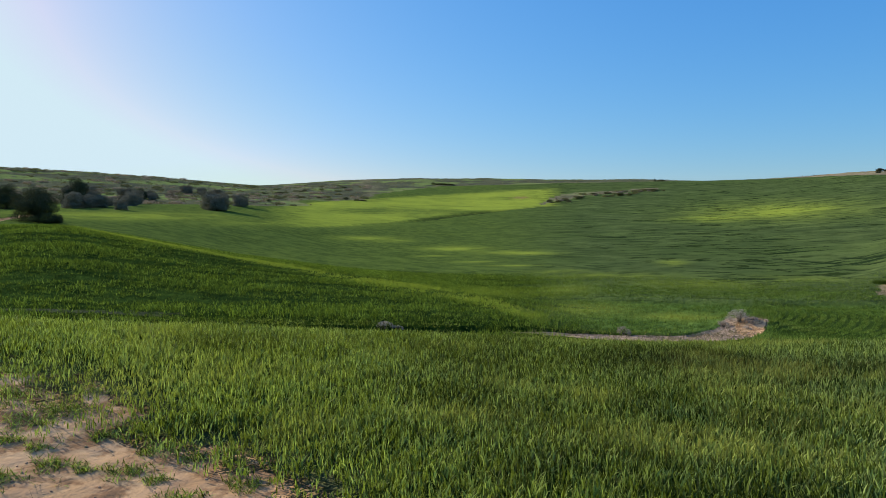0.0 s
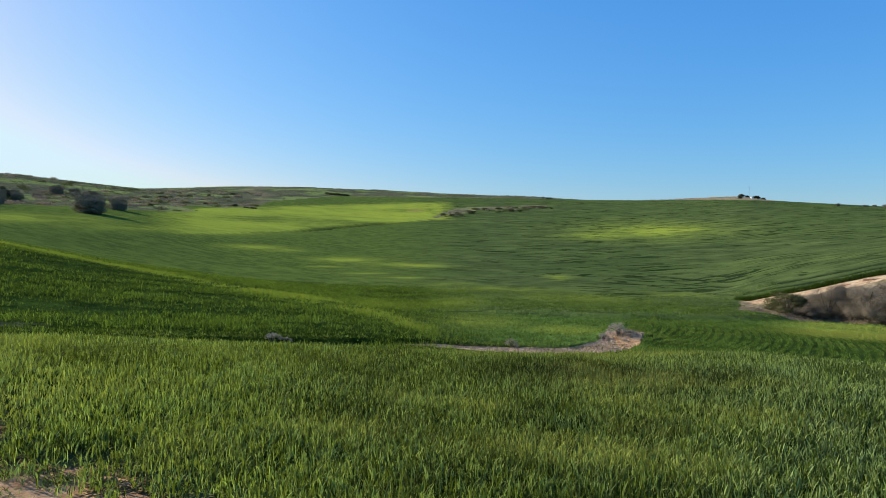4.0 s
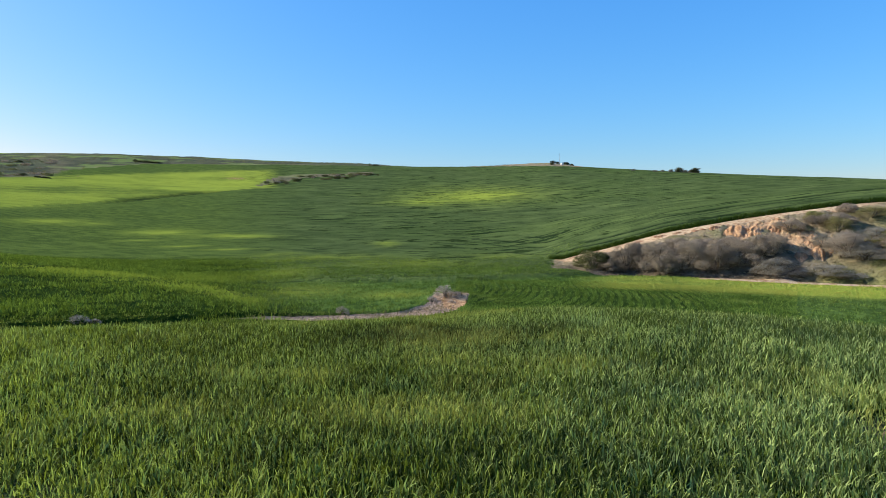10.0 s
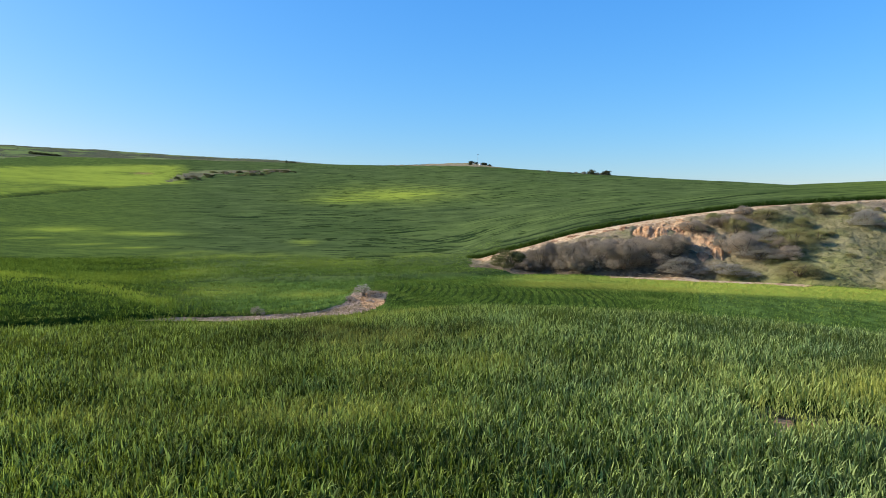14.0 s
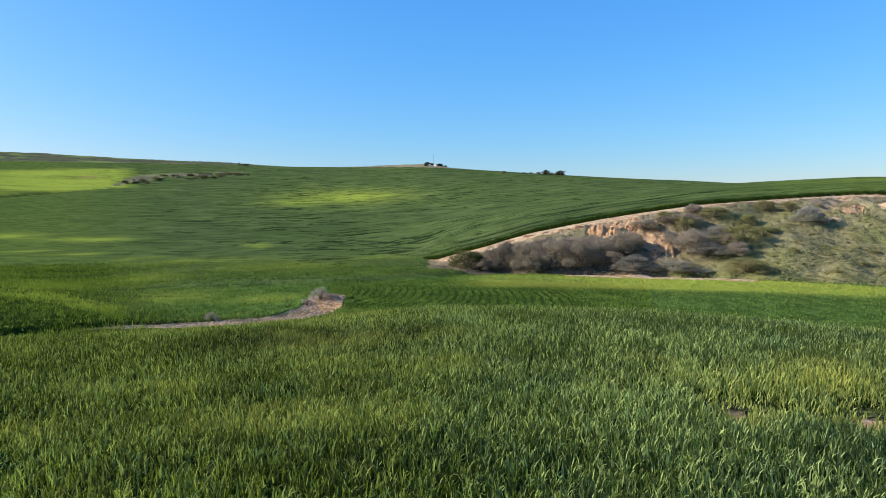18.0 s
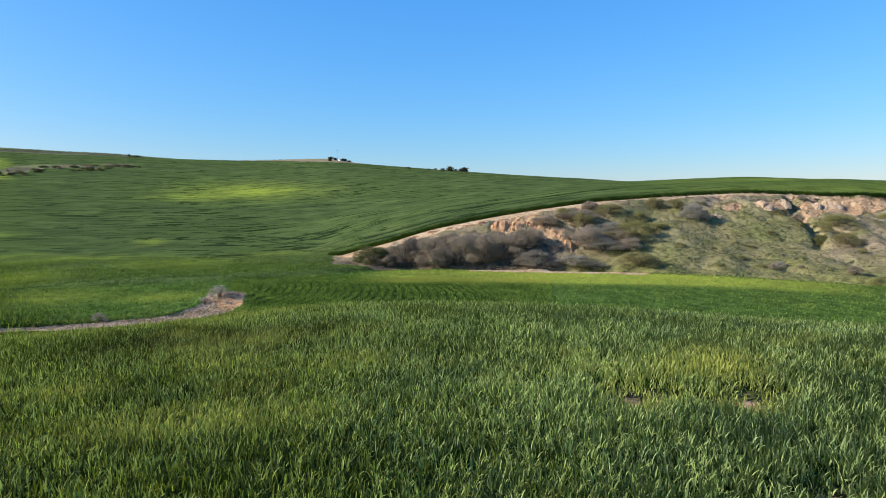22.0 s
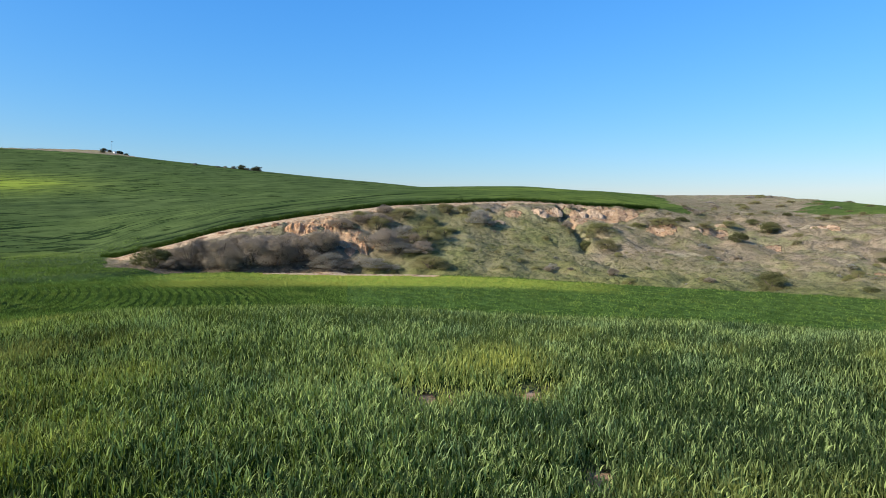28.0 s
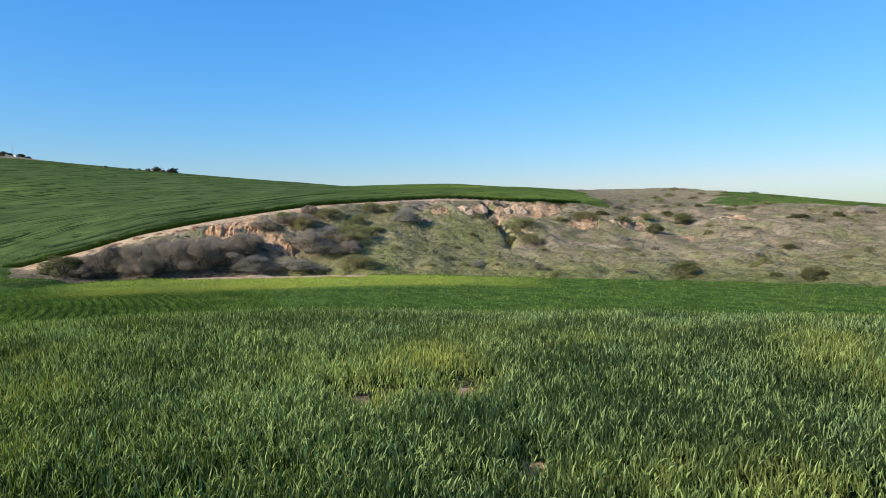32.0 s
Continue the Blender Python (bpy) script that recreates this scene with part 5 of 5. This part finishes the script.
cr = ck.rand(True)
green = ck.mix(cr, (0.115, 0.12, 0.036), (0.235, 0.23, 0.074))
brown = ck.mix(cr, (0.20, 0.155, 0.10), (0.37, 0.28, 0.175))
cc = ck.mix(ck.attr("lush"), brown, green)
cc = ck.mix(ck.ramp(ck.noise(9, 4, 0.7), 0.4, 0.7, 0, 0.5), cc, (0.11, 0.105, 0.05))
ck.color(cc)
ck.bump(ck.noise(11, 4, 0.7), 0.12)


def cushions(name, label, count, a0, a1, r0, r1, lo, hi):
    """Low rounded tussocks, each with a ragged dome of its own."""
    x, y = scatter(count, a0, a1, r0, r1)
    z, cov = land(x, y)
    ok = rng.uniform(0, 1, count) < cov["scrub"] * (1 - 0.9 * cov["soil"]) * np.clip(0.6 + 0.9 * bumps(x, y, 4.0, 37), 0.1, 1)
    x, y, z, lush = x[ok], y[ok], z[ok], np.clip(cov["lush"][ok] * 1.4 + rng.uniform(-0.2, 0.2, ok.sum()), 0, 1)
    bm = bmesh.new()
    bmesh.ops.create_icosphere(bm, subdivisions=1, radius=0.5)
    bmesh.ops.delete(bm, geom=[v for v in bm.verts if v.co.z < -0.16], context="VERTS")
    bm.verts.index_update()
    co = np.array([v.co[:] for v in bm.verts])
    fc = np.array([[v.index for v in f.verts] for f in bm.faces])
    bm.free()
    n, m = len(x), len(co)
    jit = rng.uniform(0.72, 1.22, (n, m, 1))
    size = lo + (hi - lo) * rng.uniform(0, 1, n) ** 2
    turn = rng.uniform(0, 6.28, n)
    px = co[None, :, 0] * np.cos(turn)[:, None] - co[None, :, 1] * np.sin(turn)[:, None] * 0.8
    py = co[None, :, 0] * np.sin(turn)[:, None] + co[None, :, 1] * np.cos(turn)[:, None] * 0.8
    pz = np.repeat(co[None, :, 2], n, 0) * rng.uniform(0.7, 1.1, n)[:, None] * 0.75
    pts = np.stack([px, py, pz], -1) * jit * size[:, None, None] + np.stack([x, y, z - 0.15 * size], -1)[:, None, :]
    faces = (fc[None] + (np.arange(n) * m)[:, None, None]).reshape(-1, 3)
    tagged(new(name, raw_mesh(name, pts.reshape(-1, 3), faces, ck.m, dict(lush=np.repeat(lush, m)))), label, "scrub", kind="stuff")


cushions("cushion_scrub", "small olive and straw-coloured tussocks on the bank", 25000, 40, 104, 53, 98, 0.16, 0.55)
cushions("ridge_cushions", "dry tussocks between the upper fields", 1600, 77, 103, 92, 260, 0.25, 0.7)


# ---- stones on the stream bed and clods on the bare ground ----
def pebble(seed):
    q = random.Random(seed)
    bm = bmesh.new()
    bmesh.ops.create_icosphere(bm, subdivisions=1, radius=0.5)
    for v in bm.verts:
        v.co *= q.uniform(0.75, 1.15)
        v.co.z *= 0.65
    me = bpy.data.meshes.new("stone")
    bm.to_mesh(me)
    bm.free()
    co = np.array([v.co[:] for v in me.vertices])
    fc = np.array([f.vertices[:] for f in me.polygons])
    bpy.data.meshes.remove(me)
    return co, fc


def strew(name, label, material, count, a0, a1, r0, r1, key, lo, hi):
    x, y = scatter(count, a0, a1, r0, r1)
    z, cov = land(x, y)
    ok = rng.uniform(0, 1, count) < cov[key] ** 2
    x, y, z = x[ok], y[ok], z[ok]
    shapes = [pebble(k) for k in range(6)]
    cos, fcs, base = [], [], 0
    for k in range(len(x)):
        co, fc = shapes[k % 6]
        s = lo + (hi - lo) * rng.uniform(0, 1) ** 3
        a = rng.uniform(0, 6.28)
        rot = np.array([[math.cos(a), -math.sin(a), 0], [math.sin(a), math.cos(a), 0], [0, 0, 1]])
        cos.append(co @ rot.T * s + np.array([x[k], y[k], z[k] + 0.1 * s]))
        fcs.append(fc + base)
        base += len(co)
    return tagged(new(name, raw_mesh(name, np.concatenate(cos), np.concatenate(fcs), material)), label, "stones", kind="stuff")


st = Nodes("pale_stone", 0.95, 0.1)
st.color(st.mix(st.rand(True), (0.20, 0.14, 0.10), (0.38, 0.28, 0.20)))
cl = Nodes("earth_clod", 1.0, 0.05)
cl.color(cl.mix(cl.rand(True), (0.28, 0.16, 0.10), (0.50, 0.33, 0.21)))
strew("stream_stones", "pale stones on the dry stream bed", st.m, 2600, 3, 27, 23, 36, "gravel", 0.03, 0.12)
strew("earth_clods", "crumbly reddish earth clods on bare ground", cl.m, 5000, -44, 108, 2.2, 8, "soil", 0.005, 0.028)
strew("bank_clods", "lumps of fallen earth on the bank", cl.m, 5000, 33, 104, 54, 95, "scarp", 0.08, 0.35)

# ---- mast and hut on the hilltop ----
wt = Nodes("weathered_white", 0.7, 0.3)
wt.color(wt.mix(wt.noise(3, 3), (0.55, 0.52, 0.48), (0.75, 0.73, 0.70)))
gm_ = Nodes("grey_metal", 0.5, 0.5)
gm_.color(gm_.mix(gm_.noise(4, 2), (0.18, 0.19, 0.20), (0.28, 0.29, 0.30)))
x, y, z, r = stand(33.75, 4.52, 330, 398)
mast = new("mast")
mast.matrix_basis = Matrix.Translation((x, y, z - 0.2))
part("pole", rods("pole", gm_.m, [(((0, 0, 0), (0, 0, 3), (0, 0, 5.2)), (0.09, 0.06, 0.045))], 8), mast)
part("head", rods("head", gm_.m, [(((-0.45, 0, 5.4), (0.45, 0, 5.4)), (0.10, 0.10))], 6), mast)
tagged(mast, "thin grey mast with a small crossbar on the hilltop", "mast")
x, y, z, r = stand(33.95, 4.48, 330, 398)
hut = new("hut")
hut.matrix_basis = pose(x, y, z - 0.1, 0, 0, 20) @ Matrix.Scale(0.6, 4)


def slab(bm, x0, x1, y0, y1, z0, z1):
    m = Matrix.Translation(((x0 + x1) / 2, (y0 + y1) / 2, (z0 + z1) / 2)) @ Matrix.Diagonal((x1 - x0, y1 - y0, z1 - z0, 1))
    bmesh.ops.create_cube(bm, size=1, matrix=m)


def solid(name, boxes, material):
    bm = bmesh.new()
    for b in boxes:
        slab(bm, *b)
    me = bpy.data.meshes.new(name)
    bm.to_mesh(me)
    bm.free()
    me.materials.append(material)
    return me


part("wall", solid("wall", [(-1.0, 1.0, -0.8, -0.7, 0, 1.5), (-1.0, 1.0, 0.7, 0.8, 0, 1.5), (-1.0, -0.9, -0.7, 0.7, 0, 1.5), (0.9, 1.0, -0.7, 0.7, 0, 1.5)], wt.m), hut)
part("roof", solid("roof", [(-1.15, 1.15, -0.95, 0.95, 1.5, 1.6)], gm_.m), hut, "flat grey metal roof")
tagged(hut, "small pale hut among the hilltop trees", "hut")


# ---- crumbling earth faces on the bank ----
def earth(name, low, high, seam):
    n = Nodes(name, 1.0, 0.05)
    flute = n.noise(1.0, 4, 0.65, (3.2, 3.2, 0.6), 0)
    c = n.mix(n.ramp(n.noise(1.6, 4, 0.65), 0.35, 0.65), low, high)
    c = n.mix(n.ramp(flute, 0.52, 0.66, 0, 0.65), c, seam)
    n.color(c)
    n.bump(n.math("ADD", flute, n.noise(7, 4, 0.7)), 0.25)
    return n.m


ORANGE_EARTH = earth("orange_earth", (0.50, 0.27, 0.13), (0.64, 0.41, 0.24), (0.26, 0.13, 0.07))
PALE_EARTH = earth("pale_earth", (0.50, 0.34, 0.21), (0.64, 0.47, 0.32), (0.30, 0.20, 0.125))
RED_EARTH = earth("red_earth", (0.30, 0.16, 0.09), (0.46, 0.28, 0.17), (0.14, 0.075, 0.045))


def outcrop(label, material, bearing, rise, wide, high, seed, r0=54.0):
    """A steep fluted face of bare earth, broken at its top, that runs back into the slope; wide and high in degrees."""
    x, y, z, r = stand(bearing, rise, r0, 110.0)
    w, h = 1.35 * r * math.tan(radians(wide)), 1.1 * r * math.tan(radians(high))
    nu, nv = 46, 18
    u, v = [k.ravel() for k in np.meshgrid(np.linspace(0, 1, nu), np.linspace(0, 1, nv), indexing="ij")]
    px, o = (u - 0.5) * w, seed * 37.0
    grit = bumps(px + o, v * h * 1.5 + o, 0.3, seed + 17, 3)
    env = np.clip(1 - np.abs(2 * u - 1) ** 3, 0, 1) ** 0.6
    crown = h * env * (0.62 + 0.5 * bumps(px + o, px * 0 + o, 0.9, seed, 3))
    flute = np.abs(bumps(px + o, v * 0.5 + o, 0.55, seed + 5, 3))
    ledge = bumps(px * 0.4 + o, v * h + o, 0.35, seed + 9, 2)
    env = np.clip(env * (1 + 0.5 * bumps(px + o, v * h * 2 + o, 0.5, seed + 3, 2)), 0, 1)
    front = env * (0.2 + 0.42 * flute + 0.12 * ledge)
    rise_part = np.clip(v / 0.75, 0, 1)
    back = np.clip((v - 0.75) / 0.25, 0, 1)
    py = -front * (1 - 0.3 * rise_part) + back * (0.9 + front) + 0.7 * h * rise_part + 0.16 * grit * env
    pz = crown * (rise_part - 0.2 * back) + 0.06 * ledge * env - 0.35 * (1 - rise_part) * (1 - back)
    i = np.arange(nu * nv).reshape(nu, nv)
    quads = np.stack([i[:-1, :-1], i[1:, :-1], i[1:, 1:], i[:-1, 1:]], -1).reshape(-1, 4)
    ob = new("earth_face", raw_mesh("earth_face", np.stack([px, py, pz], -1), quads, material))
    ob.matrix_basis = pose(x, y, z - 0.05, 0, 0, -bearing)
    return tagged(ob, label, "earth face", "bare faces on the bank")


FACES = """
o,47.75,-1.55,1.7,1.0 o,48.9,-1.45,1.3,0.95 r,50.1,-1.35,1.5,0.9 o,49.5,-0.85,1.4,0.4 o,51.5,-2.5,0.8,0.8 o,52.6,-2.3,0.7,0.75 o,53.3,-3.05,0.8,0.9 o,54.0,-2.75,0.6,0.7 r,52.2,-3.1,0.8,0.6
r,42.0,-1.55,0.9,0.3 r,43.5,-1.25,1.0,0.35 r,44.9,-1.0,0.9,0.3 r,46.2,-0.85,0.8,0.25 r,40.3,-2.05,0.8,0.25
p,68.2,0.55,1.3,0.6 p,69.6,0.65,1.1,0.5 p,71.7,0.45,1.0,0.65 p,72.9,0.4,1.3,0.7 p,74.3,0.6,1.3,0.5 p,77.9,-0.6,1.1,0.4 p,79.4,-0.55,1.3,0.4 p,80.8,-0.5,0.9,0.3 p,82.7,-0.25,0.9,0.3 p,65.0,-0.3,0.9,0.45
p,63.4,0.4,0.7,0.25 p,89.6,-0.15,0.9,0.3 p,90.6,0.0,0.7,0.25"""
for k, row in enumerate(FACES.split()):
    kind, *v = row.split(",")
    outcrop({"o": "steep fluted face of bare orange earth", "r": "broken reddish-brown earth ledge below a track", "p": "pale crumbling earth face on the scrubby bank"}[kind],
            {"o": ORANGE_EARTH, "r": RED_EARTH, "p": PALE_EARTH}[kind], *[float(a) for a in v], seed=200 + 13 * k)
